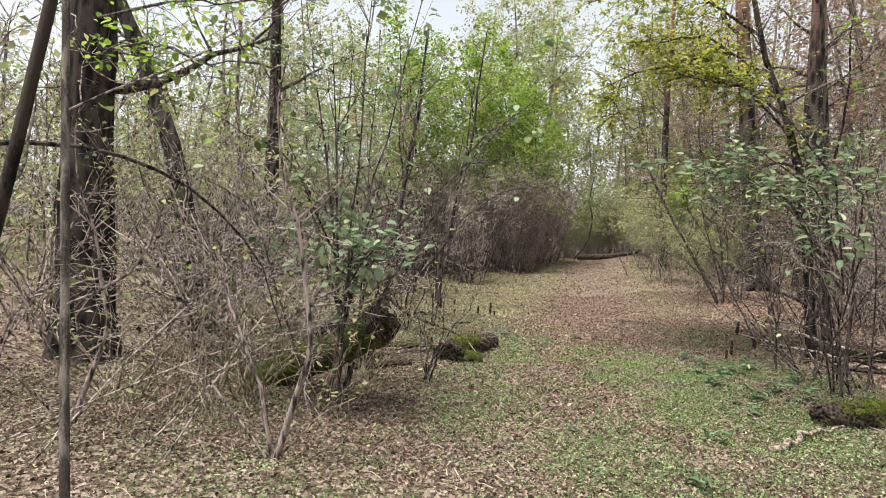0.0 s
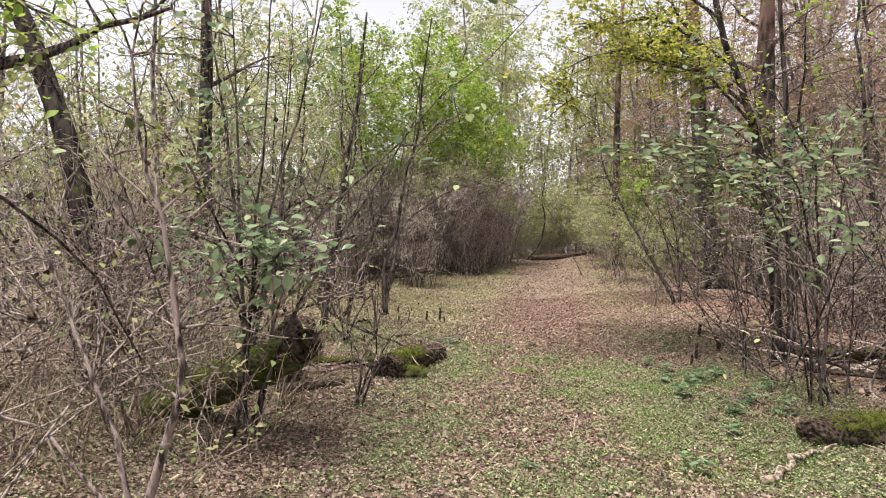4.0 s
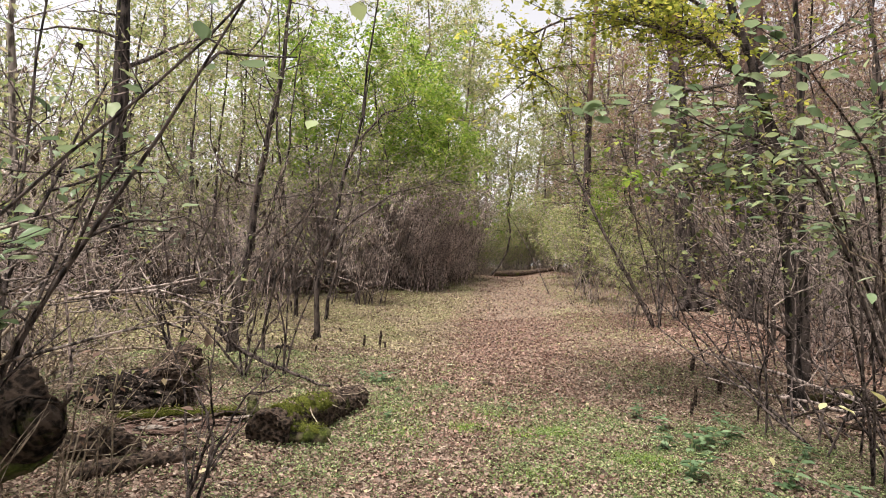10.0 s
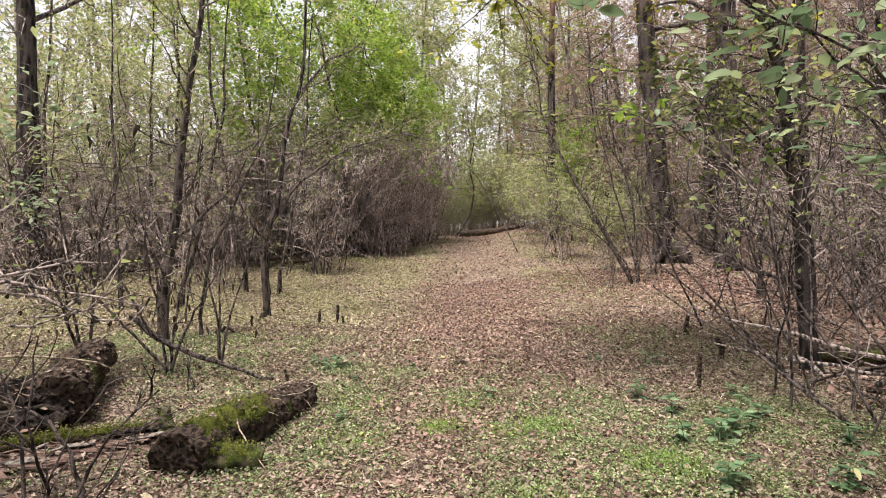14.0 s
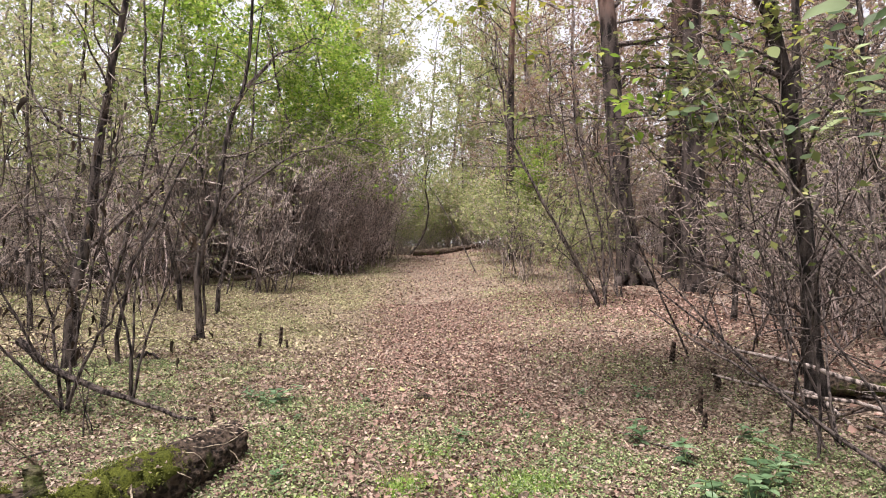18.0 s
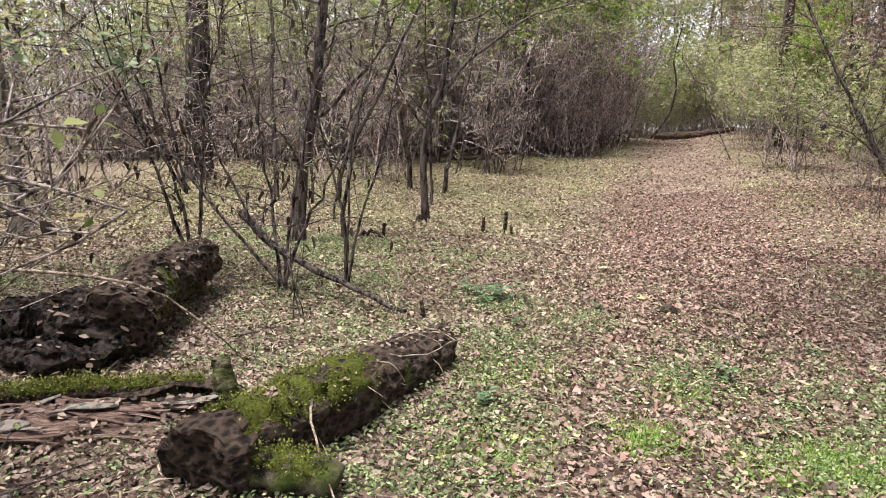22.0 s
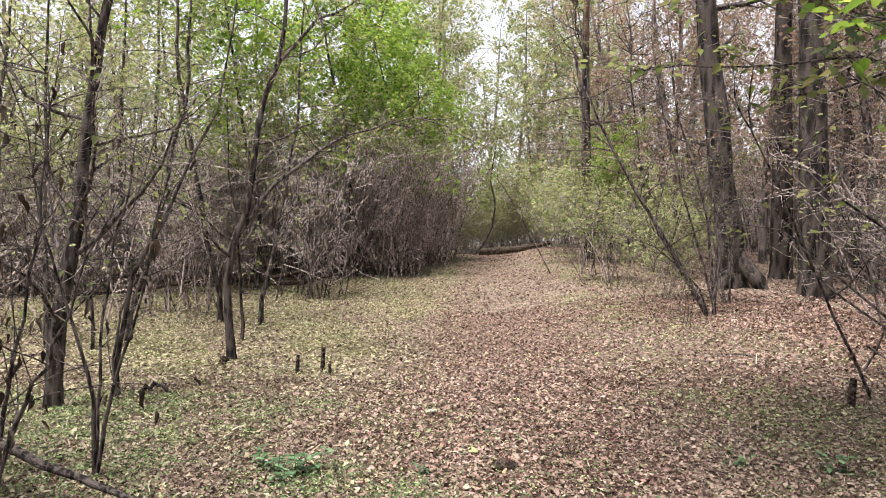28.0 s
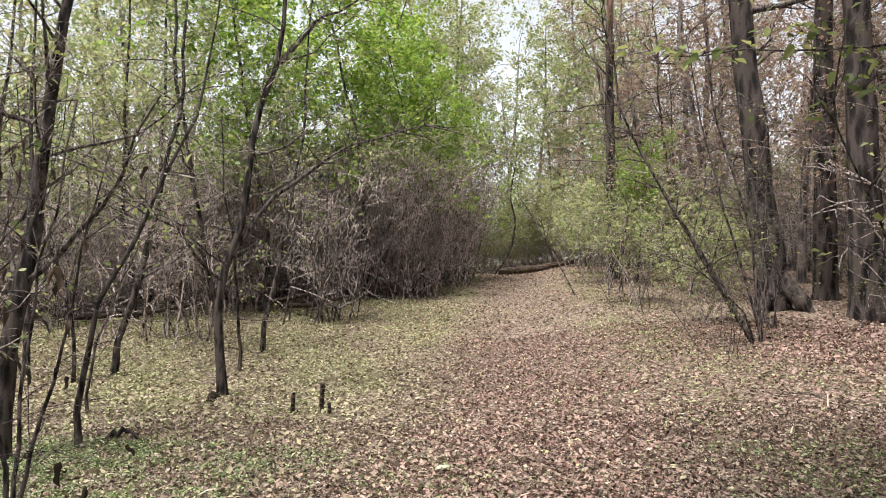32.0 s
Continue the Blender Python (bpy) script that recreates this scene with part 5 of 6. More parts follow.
def log(name, pts, radii, label, mat, sides=18, rough=0.08, rag=0.03, moss_span=None, category="log", group=""):
    top = thing(name, pts[0][0], pts[0][1], label, category, group)
    line = bent(np.array(pts, float) - np.array(top.location), 40, min(0.006, 0.004 * float(np.linalg.norm(np.array(pts[-1]) - np.array(pts[0])))))
    rad = np.interp(np.linspace(0, 1, 40), np.linspace(0, 1, len(radii)), radii) * (1 + rng.normal(0, 0.02, 40))
    big = max(radii) > 0.11
    fine = bent(line, 90, 0.002) if big else line
    rad2 = np.interp(np.linspace(0, 1, len(fine)), np.linspace(0, 1, 40), rad)
    if big:
        u0, u1, steps = unit(fine[0] - fine[1]), unit(fine[-1] - fine[-2]), np.arange(1, 6)[:, None]
        fine = np.concatenate([(fine[0] + u0 * 0.004 * steps)[::-1], fine, fine[-1] + u1 * 0.004 * steps])
        part_of = np.array([0.85, 0.66, 0.46, 0.27, 0.1])
        rad2 = np.concatenate([rad2[0] * part_of[::-1], rad2, rad2[-1] * part_of])
    body = Tubes().add(fine, rad2, sides * 2 if big else sides, rough * (0.35 if big else 1), True).link("body", mat, top)
    ragged(body, rag * 0.6, 4.0)
    if big:
        ragged(body, rag * 0.5, 14.0)
        ragged(body, 0.013, 34.0)
        for v in body.data.vertices:
            for e, o in ((line[0], line[1]), (line[-1], line[-2])):
                k = (v.co - Vector(e)).length
                if k < max(radii) * 1.15:
                    v.co += Vector(unit(o - e)) * (0.025 * noise.noise(v.co * 11) + 0.012 * noise.noise(v.co * 34))
    if moss_span:
        a, c = int(moss_span[0] * 39), int(moss_span[1] * 39)
        moss_on(top, line[a:c + 1], rad[a:c + 1])
    return top


def shard(name, x, y, length, width, turn, mat, label, category, group, tilt=0.0, dz=0.02, parent=None):
    """A splinter of wood: a thin bent wedge with torn ends."""
    n = 7
    f = np.linspace(-0.5, 0.5, n)
    w = width * 0.5 * (1 - (2 * np.abs(f)) ** 3 * rng.uniform(0.3, 0.9)) * rng.uniform(0.8, 1.2, n)
    z = 0.03 * length * np.sin(f * 5 + rng.uniform(0, 6)) + tilt * f * length
    h = width * rng.uniform(0.06, 0.13)
    v = []
    for k in range(n):
        for sx, sz in ((-1, 0), (1, 0), (0.8, 1), (0.1, 1.5), (-0.75, 0.9)):
            v.append((f[k] * length, sx * w[k] + rng.normal(0, width * 0.04), z[k] + sz * h + rng.normal(0, h * 0.1)))
    quads = [(k * 5 + j, k * 5 + (j + 1) % 5, k * 5 + 5 + (j + 1) % 5, k * 5 + 5 + j) for k in range(n - 1) for j in range(5)]
    ends = [tuple(range(4, -1, -1)), tuple((n - 1) * 5 + j for j in range(5))]
    ob = link_mesh(name, v, [np.array(quads), np.array(ends)], mat, parent)
    if parent:
        ob.location = Vector((x, y, gz1(x, y) + dz)) - parent.location
    else:
        ob.location = (x, y, gz1(x, y) + dz)
        tagged(ob, label, category, group)
    ob.rotation_euler = (rng.normal(0, 0.15), 0, radians(turn))
    return ob


def stick(pts, r, label="thin fallen stick lying on the leaves", mat=TWIG, name="fallen_stick", group="fallen sticks"):
    top = Tubes().add(bent(np.array(pts, float) - np.array(pts[0], float), 12, r * 0.5), np.linspace(r, r * 0.35, 12), 6, 0.06, True).link(name, mat)
    top.location = pts[0]
    return tagged(top, label, "stick", group)


mossy = log("mossy_log", [(-0.42, 6.86, 0.12), (-0.28, 7.5, 0.13), (-0.10, 8.50, 0.10)], [0.16, 0.155, 0.12], "fallen log with green moss on its upper side", LOG_DARK, moss_span=(0.10, 0.66))
stub = Tubes().add(bent(np.array([(-0.40, 6.98, 0.10), (-0.2, 6.98, 0.085), (0.02, 7.04, 0.07)]) - np.array(mossy.location), 12), np.linspace(0.085, 0.065, 12), 12, 0.08, True).link("stub", LOG_MOSSY, mossy, "mossy branch stub")
for k in range(16):
    u = rng.uniform(0.1, 0.95)
    s = np.array([-0.42 + 0.32 * u, 6.86 + 1.64 * u, 0.27]) - np.array(mossy.location)
    Tubes().add(grow(s, (rng.uniform(0.3, 1.0), rng.normal(0, 0.5), -0.35), rng.uniform(0.25, 0.5), 7, 0.25, -0.08), np.linspace(0.004, 0.002, 8), 4).link("rootlet", TWIG_TAN, mossy)
moss_on(mossy, bent(np.array([(-0.38, 6.98, 0.10), (-0.2, 6.98, 0.085), (0.0, 7.04, 0.07)]) - np.array(mossy.location), 12), np.linspace(0.085, 0.066, 12), (30, 150), "moss", 1600)
log("mossy_peg", [(-0.80, 7.46, -0.02), (-0.80, 7.47, 0.10), (-0.83, 7.48, 0.24)], [0.065, 0.055, 0.04], "short mossy stump of a broken shoot", LOG_MOSSY, 10, rag=0.008, category="stump")
lx = rng.uniform(0.15, 1.0, 190)
link_leaves("fallen_foliage", CURL, np.stack([-0.42 + 0.32 * lx + rng.normal(0, 0.055, 190), 6.86 + 1.64 * lx, 0.285 - 0.06 * lx + rng.normal(0, 0.008, 190)], -1) - np.array(mossy.location), rng.normal(0, 1, (190, 3)) * [1, 1, 0.3], rng.uniform(0.02, 0.045, 190), LITTER_SIDE, mossy, "dry leaves stuck to the moss")
shard("rotten_wedge", 0.10, 7.02, 0.30, 0.13, 20, ROTTEN, "broken end of reddish rotten wood", "dead wood", "rotten wood", dz=0.0)
broken = log("broken_log", [(-1.95, 4.78, 0.0), (-1.35, 4.6, 0.26), (-0.92, 4.47, 0.46), (-0.48, 4.36, 0.70)], [0.15, 0.155, 0.15, 0.15], "dark broken log leaning above the ground", LOG_MOSSY, moss_span=(0.15, 0.6), rag=0.02)
for p0, p1, p2, ra, rb_, word in (((-0.60, 4.40, 0.62), (-0.56, 4.44, 0.80), (-0.58, 4.47, 0.95), 0.12, 0.045, "torn upright end"), ((-0.55, 4.38, 0.66), (-0.40, 4.33, 0.74), (-0.30, 4.30, 0.80), 0.14, 0.07, "torn blunt end")):
    knob = Tubes().add(bent(np.array([p0, p1, p2]) - np.array(broken.location), 40, 0.003), np.concatenate([np.full(14, ra), np.linspace(ra, rb_, 22), rb_ * np.array([0.85, 0.6, 0.35, 0.1])]), 26, 0.04, True).link("knob", LOG_DARK, broken, word)
    ragged(knob, 0.03, 6.0)
    ragged(knob, 0.009, 17.0)
for k in range(7):
    s = np.array([-0.52 + rng.normal(0, 0.08), 4.38 + rng.normal(0, 0.06), 0.74 + rng.normal(0, 0.05)]) - np.array(broken.location)
    Tubes().add(grow(s, (rng.normal(0.1, 0.5), rng.normal(0, 0.4), rng.uniform(0.2, 1.0)), rng.uniform(0.10, 0.2), 4, 0.15), np.linspace(0.022, 0.004, 5), 6, 0.15).link("splinter", LOG_DARK, broken)
rotlog = log("rotten_log", [(-1.75, 7.75, 0.18), (-2.05, 8.3, 0.24), (-2.35, 9.2, 0.26)], [0.20, 0.19, 0.15], "dark rotten log with a ragged root end", LOG_DARK, rough=0.14, rag=0.05)
lx = rng.uniform(0.0, 1.0, 150)
link_leaves("fallen_foliage", CURL, np.stack([-1.75 - 0.6 * lx + rng.normal(0, 0.07, 150), 7.75 + 1.45 * lx, 0.385 + 0.03 * lx + rng.normal(0, 0.015, 150)], -1) - np.array(rotlog.location), rng.normal(0, 1, (150, 3)) * [1, 1, 0.3], rng.uniform(0.02, 0.055, 150), LITTER_SIDE, rotlog, "dry leaves lying on the log")
heap = thing("rotten_log_piece", -2.1, 7.75, "black crumbling heap of rotten log pieces", "dead wood", "rotten wood")
body = Tubes().add(bent([(-0.5, -0.12, 0.06), (-0.2, -0.02, 0.14), (0.15, 0.0, 0.15), (0.4, 0.05, 0.08)], 110, 0.003), np.interp(np.linspace(0, 1, 110), [0, 0.1, 0.5, 0.9, 1], [0.03, 0.13, 0.17, 0.14, 0.03]), 64, 0.03, True).link("body", ROT_BLACK, heap)
ragged(body, 0.08, 6.0)
ragged(body, 0.022, 18.0)
ragged(body, 0.010, 55.0)
for k in range(44):
    x, y, s = -2.1 + 0.32 * np.clip(rng.normal(), -1.4, 1.2), 7.75 + 0.24 * np.clip(rng.normal(), -1.3, 1.3), rng.uniform(0.05, 0.15)
    z = 0.05 + 0.24 * math.exp(-((x + 2.1) / 0.35) ** 2 - ((y - 7.75) / 0.3) ** 2) * rng.uniform(0.3, 1.1)
    w = Tubes().add(bent([(-s, 0, 0), (0, 0, 0.02), (s, 0, 0)], 24, 0.004), rng.uniform(0.4, 0.75) * s * (1 - 0.4 * np.linspace(-1, 1, 24) ** 4), 14, 0.16, True).link("block", ROT_BLACK, heap)
    ragged(w, 0.018, 16.0)
    ragged(w, 0.008, 55.0)
    w.matrix_basis = pose(x + 2.1, y - 7.75, z, rng.normal(0, 30), rng.normal(0, 20), rng.uniform(0, 180))
lx = rng.normal(0, 1, (110, 2)) * [0.36, 0.3]
link_leaves("fallen_foliage", CURL, np.stack([lx[:, 0], lx[:, 1], 0.10 + 0.26 * np.exp(-(lx[:, 0] / 0.4) ** 2 - (lx[:, 1] / 0.35) ** 2)], -1), rng.normal(0, 1, (110, 3)) * [1, 1, 0.3], rng.uniform(0.025, 0.06, 110), LITTER_SIDE, heap, "dry leaves caught on the wood")
log("mossy_log", [(3.55, 5.45, 0.09), (4.2, 5.75, 0.10), (5.2, 6.2, 0.10)], [0.12, 0.15, 0.15], "fallen log with moss among bushes", LOG_DARK, moss_span=(0.12, 0.6))
log("mossy_pole", [(-1.8, 7.0, 0.05), (-1.4, 7.25, 0.07), (-0.92, 7.58, 0.06)], [0.035, 0.05, 0.04], "thin mossy pole along rotten wood", LOG_DARK, 10, rag=0.01, moss_span=(0.05, 0.95))
slab = thing("rotten_slab", -1.2, 7.15, "crumbling slab of reddish layered rotten wood", "dead wood", "rotten wood")
core = Tubes().add(bent([(-0.48, 0, 0), (0, 0.02, 0.02), (0.46, 0, 0)], 60, 0.003), np.linspace(0.19, 0.15, 60), 40, 0.03, True).link("core", ROTTEN, slab)
for v in core.data.vertices:
    v.co.z = v.co.z * 0.28 + 0.007 * math.sin(v.co.y * 75 + 5 * noise.noise(v.co * 6)) + 0.014 * noise.noise(v.co * 9)
ragged(core, 0.025, 11.0)
core.matrix_basis = pose(0, -0.03, 0.0, 0, 0, 33)
lx = rng.normal(0, 1, (90, 2)) * [0.4, 0.14]
link_leaves("fallen_foliage", CURL, np.stack([lx[:, 0] * 0.84 - lx[:, 1] * 0.54, lx[:, 0] * 0.54 + lx[:, 1] * 0.84, 0.085 - 0.3 * np.abs(lx[:, 1])], -1), rng.normal(0, 1, (90, 3)) * [1, 1, 0.3], rng.uniform(0.025, 0.05, 90), LITTER_SIDE, slab, "dry leaves lying on the rotten wood")
for k in range(44):
    u = rng.uniform(0, 1)
    shard("splinter", -1.62 + 0.78 * u + rng.normal(0, 0.05), 6.80 + 0.55 * u + rng.normal(0, 0.09), rng.uniform(0.12, 0.5), rng.uniform(0.02, 0.085), 34 + rng.normal(0, 16), (ROTTEN, BARK_PALE, ROTTEN, LOG_DARK)[k % 4], "", "", "", rng.normal(0, 0.14), rng.uniform(0.02, 0.085), slab)
for k in range(110):
    x, y = rng.normal(-1.0, 0.5), rng.normal(6.4, 0.42)
    shard("bark_chip", x, y, rng.uniform(0.08, 0.3), rng.uniform(0.03, 0.08), rng.uniform(0, 180), (ROTTEN, LOG_DARK, BARK_PALE, ROTTEN)[k % 4], "broken chip of rotten wood on the leaves", "wood chip", "wood chips", dz=0.008)
log("short_log", [(-1.22, 5.72, 0.05), (-1.0, 6.0, 0.06), (-0.74, 6.3, 0.05)], [0.055, 0.06, 0.05], "short dark piece of dead wood", LOG_DARK, 10, rag=0.015)
log("short_log", [(-1.5, 6.05, 0.08), (-1.35, 6.15, 0.12), (-1.2, 6.3, 0.06)], [0.09, 0.12, 0.08], "dark crumbling lump of dead wood", LOG_DARK, 10, rag=0.05)
for k in range(5):
    x, y = -4.6 - 2.0 * k + rng.normal(0, 0.3), 19.4 + rng.normal(0, 0.7) + (2.0 if k < 2 else 0)
    a = rng.uniform(-0.9, 0.9)
    log("dead_log", [(x, y, 0.12 + gz1(x, y)), (x + 1.3 * math.cos(a), y + 1.3 * math.sin(a), 0.2 + gz1(x, y)), (x + 2.8 * math.cos(a), y + 2.8 * math.sin(a), 0.45 + gz1(x, y))], [0.05, 0.055, 0.03], "dark dead trunk lying under the hedge", LOG_DARK, 8, rag=0.03, group="dead trunks")
# Trunk made thick enough that its dark body covers its shadow strip too.
log("dead_log", [(0.0, 33.4, 1.36), (1.4, 33.5, 1.48), (3.0, 33.7, 1.80)], [0.14, 0.14, 0.08], "dead trunk across the end of the path, thickened for its shadow", LOG_DARK, 8, rag=0.05, group="dead trunks")

# ---- sticks, stubs and canes ----
stick([(-2.18, 9.42, 0.62), (-1.82, 9.40, 0.34), (-1.2, 9.34, 0.17), (-0.66, 9.25, 0.02)], 0.036, "dark bent branch resting its tip on the ground", TWIG_DARK)
stick([(-2.0, 6.5, 0.66), (-1.64, 6.88, 0.68), (-1.42, 7.21, 0.66), (-1.17, 7.6, 0.48), (-1.0, 7.9, 0.05)], 0.012, "long tan cane arching over dead wood", TWIG_TAN)
stick([(-0.30, 7.5, 0.30), (-0.20, 7.2, 0.22), (0.12, 6.88, 0.03)], 0.008, "pale dry cane leaning on a mossy log", TWIG_TAN)
stick([(-0.45, 5.95, -0.02), (-0.42, 5.97, 0.24), (-0.50, 5.97, 0.50), (-0.66, 5.95, 0.66), (-0.95, 5.9, 0.63)], 0.014, "brown shoot bent over in a bow", TWIG_DARK)
stick([(-0.45, 5.96, 0.05), (-0.3, 6.0, 0.3), (-0.25, 6.05, 0.5)], 0.008, "thin brown side shoot", TWIG_DARK)
for k in range(3):
    stick([(4.2 + 0.1 * k, 8.24 + 0.7 * k, 0.0), (3.7 + 0.1 * k, 8.9 + 0.7 * k, 0.45 + 0.1 * k), (3.0 + 0.1 * k, 9.7 + 0.8 * k, 0.95 + 0.35 * k)], 0.017, "dark thin sapling leaning far over", TWIG_DARK, "leaning_sapling", "leaning saplings")
stick([(4.45, 17.2, 0.4), (3.7, 17.1, 1.6), (2.9, 16.9, 2.9), (2.3, 16.8, 4.2)], 0.028, "long dark shoot leaning towards the path", TWIG_DARK, "leaning_sapling", "leaning saplings")
stick([(4.6, 17.3, 0.4), (4.2, 17.2, 1.8), (3.7, 17.0, 3.4), (3.4, 16.9, 5.0)], 0.025, "long dark shoot leaning towards the path", TWIG_DARK, "leaning_sapling", "leaning saplings")
shrub("cane_clump", -0.98, 5.25, "clump of reddish tan dry canes", 14, 1.15, 0.45, 0.0065, 3, 30, 0.06, RHOMB, TWIG_TAN, LEAF_RUST, 0.3, 0.10, -0.02, 0.4, base_r=0.12, lean=(0.35, 0.0))
shrub("cane_clump", -1.9, 5.3, "clump of pale dry canes", 12, 1.5, 0.7, 0.007, 4, 0, mat=TWIG_TAN, twig_len=0.5, base_r=0.15, bend=0.14, rise=-0.03)
for k, (p, q) in enumerate((((-1.04, 1.95, 0.45), (-0.95, 3.35, 0.95)),) * 5):
    j = rng.normal(0, 1, 6)
    a, c = (p[0] - 0.35 + 0.2 * j[0], p[1] + 0.25 * j[1] - 0.3, max(0.02, 0.15 + 0.15 * j[2])), (q[0] + 0.25 * j[3] + 0.1, q[1] + 0.2 * j[4], q[2] + 0.25 * j[5])
    stick([a, ((a[0] + c[0]) / 2, (a[1] + c[1]) / 2, (a[2] + c[2]) / 2 + 0.12), c, (c[0] + 0.15, c[1] + 0.3, c[2] - 0.02)], 0.007, "long pale cane slanting through the undergrowth", TWIG, "leaning_cane", "leaning canes")
shrub("cane_clump", -1.75, 3.1, "clump of pale dry canes", 7, 1.7, 0.8, 0.007, 4, 0, mat=TWIG_TAN, twig_len=0.5, base_r=0.15, bend=0.14, rise=-0.04)
for cx, cy, ch, cl in ((-1.3, 3.75, 1.3, (0.2, -0.1)), (-0.8, 3.9, 1.1, (0.35, -0.1)), (-1.5, 3.2, 1.4, (0.3, 0.1))):
    shrub("cane_clump", cx, cy, "clump of pale dry canes before a broken log", 8, ch, 0.7, 0.0065, 4, 0, mat=TWIG_TAN, twig_len=0.45, base_r=0.18, bend=0.16, rise=-0.04, lean=cl, group="cane clumps")
pile = thing("brush_pile", 5.7, 9.7, "dark heap of dead branches and logs on the bank", "brush pile")
for k in range(46):
    a = rng.uniform(0, 6.3)
    s = (rng.normal(0, 0.55), rng.normal(0, 0.5), abs(rng.normal(0.12, 0.16)))
    Tubes().add(grow(s, (math.cos(a), math.sin(a), rng.normal(0.05, 0.25)), rng.uniform(0.7, 2.0), 7, 0.12, -0.02), np.linspace(1, 0.35, 8) * rng.uniform(0.008, 0.032), 7, 0.06, True).link("branch", (TWIG_DARK, LOG_DARK, TWIG)[k % 3], pile)
log("dark_log", [(5.0, 10.6, 0.16), (5.9, 10.3, 0.22), (7.2, 10.0, 0.3)], [0.10, 0.10, 0.07], "dark fallen log half under a brush pile", LOG_DARK, rag=0.03)
tree("mossy_tree", 5.5, 8.2, "upright brown trunk with moss at its foot", 9, 0.125, (0.0, 0.0), 0.015, 8, 0.3, 2.0, 5, 200, 0.08, mat=BARK_DARK, leafmat=LEAF_GREEN, flare=1.5, sides=14, rough=0.06)
stick([(-0.36, -0.1, 1.66), (-0.38, 0.6, 1.83), (-0.38, 1.14, 1.77), (-0.37, 1.88, 1.49), (-0.5, 2.5, 0.9)], 0.011, "long bent shoot hanging across undergrowth", TWIG_DARK)
stick([(2.92, 4.38, 0.03), (3.3, 4.9, 0.05), (3.7, 5.35, 0.06)], 0.03, "barkless branch lying on the leaves", TWIG_TAN)
for k in range(64):
    x, y = rng.uniform(-4.5, 4.8), rng.uniform(1.8, 15)
    if abs(x - 1.0) < 0.9:
        x += 2.2
    a, ln = rng.uniform(0, 6.3), rng.uniform(0.25, 1.0)
    ex, ey = x + ln * math.cos(a), y + ln * math.sin(a)
    mx, my = (x + ex) / 2 + rng.normal(0, 0.06), (y + ey) / 2 + rng.normal(0, 0.06)
    stick([(x, y, gz1(x, y) + 0.012), (mx, my, gz1(mx, my) + 0.03), (ex, ey, gz1(ex, ey) + 0.015)], rng.uniform(0.004, 0.011), mat=(TWIG, TWIG_DARK, TWIG_TAN)[k % 3])
for x, y, h, r in ((-1.28, 13.3, 0.20, 0.022), (-1.02, 13.42, 0.30, 0.026), (-0.9, 13.3, 0.12, 0.02), (3.5, 9.77, 0.24, 0.022), (-0.51, 9.2, 0.14, 0.016), (3.35, 9.3, 0.16, 0.02), (4.0, 10.6, 0.22, 0.03), (3.9, 11.6, 0.25, 0.03), (-2.35, 13.7, 0.1, 0.05)):
    log("cut_stub", [(x, y, gz1(x, y) - 0.03), (x + 0.01, y, gz1(x, y) + h * 0.5), (x + rng.normal(0, 0.03), y, gz1(x, y) + h)], [r * 1.2, r, r * 0.85], "short dark stub of a cut shoot", LOG_DARK, 8, rag=0.003, category="stump", group="cut stubs")
stick([(-2.45, 12.02, 0.0), (-2.3, 12.0, 0.10), (-2.15, 12.0, 0.09), (-2.05, 12.02, -0.02)], 0.028, "dark root arching out of the ground", BARK_DARK, "arched_root")
# Small ragged lump standing in for a dark fallen leaf.
log("dark_leaf_lump", [(1.02, 10.3, 0.0), (1.09, 10.28, 0.015), (1.16, 10.32, 0.0)], [0.03, 0.045, 0.03], "dark fallen leaf on the path, built as a small lump", LOG_DARK, 10, rag=0.05, category="clod")
shard("pale_leaf", 0.47, 11.6, 0.12, 0.09, 40, LEAF_WHITE, "large pale fallen leaf on the path", "leaf", "large fallen leaves", dz=0.02)
shard("pale_leaf", 0.88, 10.56, 0.10, 0.08, 100, LEAF_YELLOW, "large yellow fallen leaf on the path", "leaf", "large fallen leaves", dz=0.02)


# ---- herbs ----
def herb(name, x, y, label, height, pairs, leaf, mat, group):
    """An upright herb with leaves in opposite pairs."""
    top = thing(name, x, y, label, "herb", group)
    for _ in range(3):
        off = rng.normal(0, 0.05, 2)
        line = grow((off[0], off[1], -0.02), (rng.normal(0, 0.25), rng.normal(0, 0.25), 1), height * rng.uniform(0.6, 1.1), 6, 0.08)
        Tubes().add(line, np.linspace(0.004, 0.002, 7), 5).link("stem", COVER, top)
        for k in range(pairs):
            p = line[min(6, 1 + int(k * 6 / pairs))]
            a = rng.uniform(0, 3.1)
            for s in (0, math.pi):
                link_leaves("leaf", OVAL, [p], [(math.cos(a + s), math.sin(a + s), rng.uniform(-0.2, 0.35))], [leaf * rng.uniform(0.7, 1.2)], mat, top, roll=0.2)
    return top


NET = "dark green nettle with toothed leaves"
net = [herb("nettle", 3.11, 7.89, NET, 0.34, 4, 0.10, NETTLE, "nettles"), herb("nettle", 2.78, 7.8, NET, 0.28, 4, 0.09, NETTLE, "nettles")]
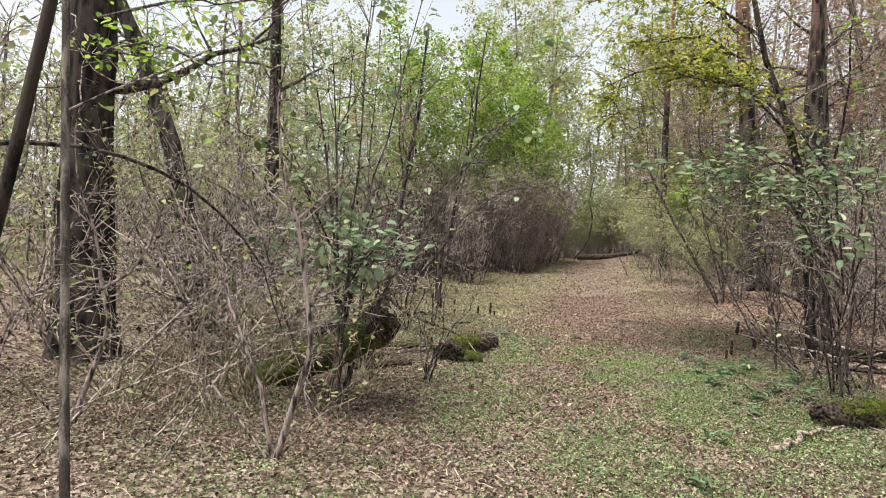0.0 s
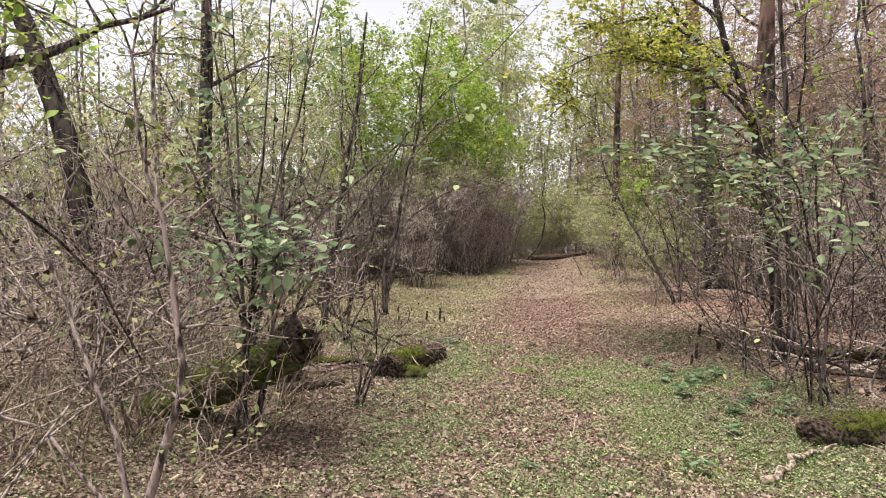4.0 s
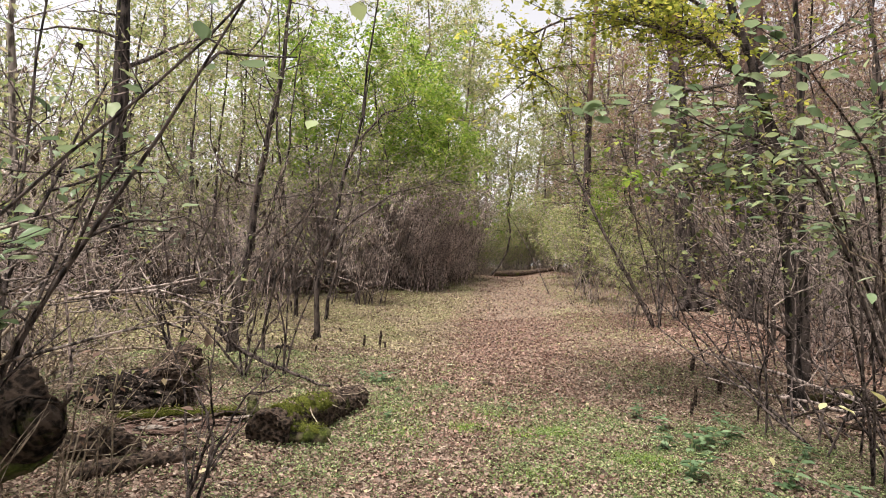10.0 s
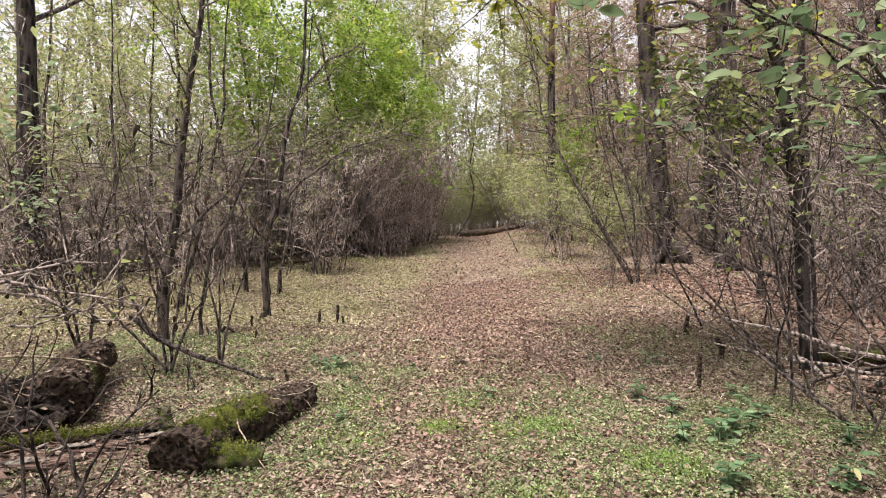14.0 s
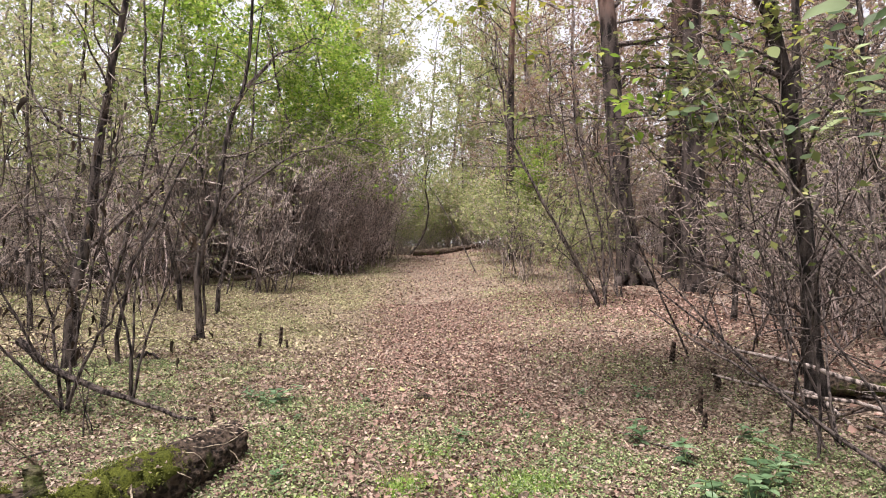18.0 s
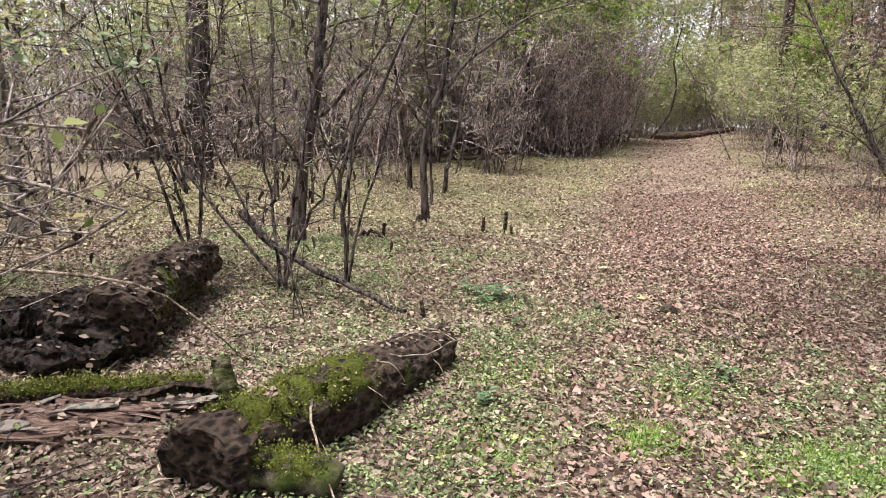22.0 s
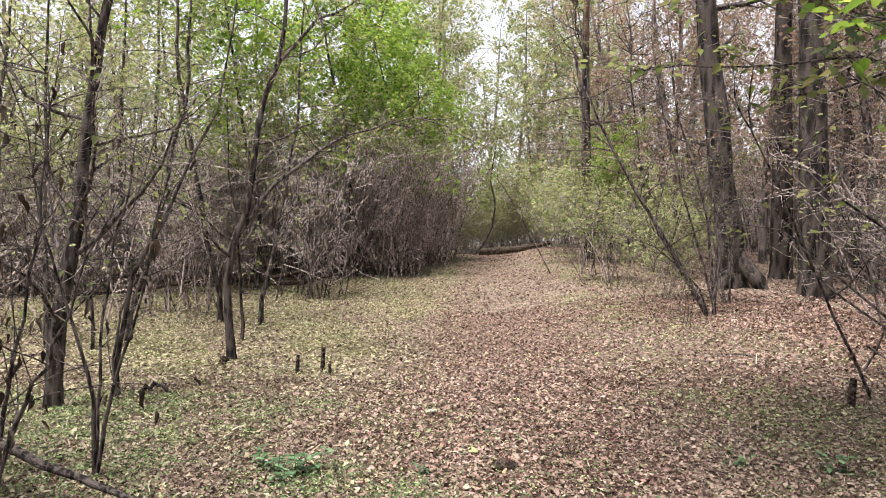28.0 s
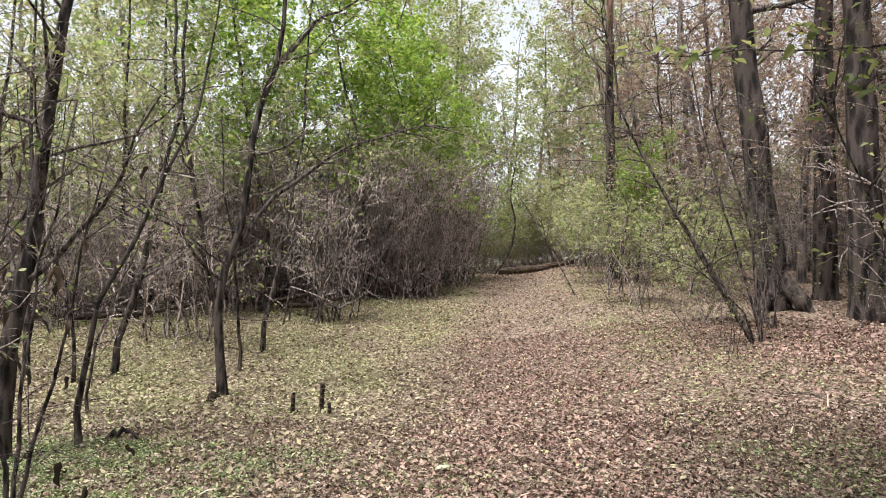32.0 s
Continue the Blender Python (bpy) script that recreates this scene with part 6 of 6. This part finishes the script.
for k, (x, y, s) in enumerate(((3.3, 8.1, 1.0), (3.54, 8.42, 0.9), (2.74, 9.02, 0.8), (3.5, 7.04, 1.0), (2.83, 6.94, 0.9), (-0.37, 10.06, 0.7), (-0.14, 10.04, 0.8), (-0.25, 9.8, 0.6), (-0.5, 10.15, 0.6), (2.6, 10.36, 0.5), (3.18, 10.32, 0.6),
                                 (3.97, 7.9, 0.9), (2.47, 4.43, 0.7), (3.0, 5.6, 0.8), (1.43, 8.99, 0.5), (0.1, 9.4, 0.45), (2.9, 8.5, 0.8), (3.2, 6.3, 0.9), (3.7, 6.6, 0.9), (0.6, 10.1, 0.4), (2.2, 3.2, 0.6), (2.0, 9.6, 0.45), (3.6, 9.0, 0.7), (1.36, 4.07, 0.5), (0.3, 8.0, 0.4))):
    again(net[k % 2], x, y, None, s)
herb("dock_plant", 2.45, 8.54, "pale standing dock leaf", 0.12, 1, 0.19, LEAF_WHITE, "dock plants")
herb("dock_plant", 3.02, 7.75, "pale green dock with upright leaves", 0.12, 1, 0.2, LEAF_BLUE, "dock plants")


def tuft(x, y, spread, n, label):
    top = thing("grass_tuft", x, y, label, "grass", "grass tufts")
    p = rng.normal(0, spread * 0.5, (n, 2))
    pos = np.stack([p[:, 0], p[:, 1], gz(p[:, 0] + x, p[:, 1] + y) - gz1(x, y) - 0.005], -1)
    link_leaves("foliage", BLADE, pos, rng.normal(0, 0.7, (n, 3)) * [1, 1, 0] + [0, 0, 1], rng.uniform(0.03, 0.08, n), GRASS, top)
    link_leaves("foliage", RHOMB, pos + [0, 0, 0.02], rng.normal(0, 1, (n, 3)) * [1, 1, 0.4], rng.uniform(0.012, 0.026, n), GRASS, top)


for x, y, s, n in ((1.83, 8.1, 0.20, 1500), (2.55, 7.28, 0.26, 1700), (1.05, 8.0, 0.16, 700), (1.6, 7.9, 0.25, 500), (2.4, 6.0, 0.35, 500), (2.5, 4.6, 0.4, 600), (2.3, 5.3, 0.3, 400), (1.2, 8.6, 0.25, 300), (3.2, 5.0, 0.35, 400), (0.45, 7.6, 0.3, 400), (0.3, 8.5, 0.35, 500), (1.7, 6.6, 0.3, 300)):
    tuft(x, y, s, n, "tuft of fresh bright green grass")

# ---- single fallen leaves ----
leaf_meshes = []
for k in range(8):
    one = link_leaves("fallen_leaf", LEAF_OUTLINE, [(0, -0.5, 0)], [(0, 1, 0)], [1.0], (LITTER_SIDE, LITTER_PATH, LITTER_MEADOW, LEAF_YELLOW)[min(k // 2, 3) if k < 7 else 3], roll=0.0)
    leaf_meshes.append(one.data)
    bpy.data.objects.remove(one)
floor = bpy.data.objects["ground"]
for k in range(300):
    x, y = rng.normal(1.0, 1.5), rng.uniform(4.0, 14.0)
    ob = new("fallen_leaf", leaf_meshes[int(rng.integers(0, 8)) if k % 6 == 0 else int(rng.integers(0, 6))])
    ob.parent = floor
    s = rng.uniform(0.045, 0.08)
    ob.matrix_basis = pose(x, y, gz1(x, y) + 0.026, rng.normal(0, 14), rng.normal(0, 14), rng.uniform(0, 360)) @ Matrix.Diagonal((s, s, s, 1))
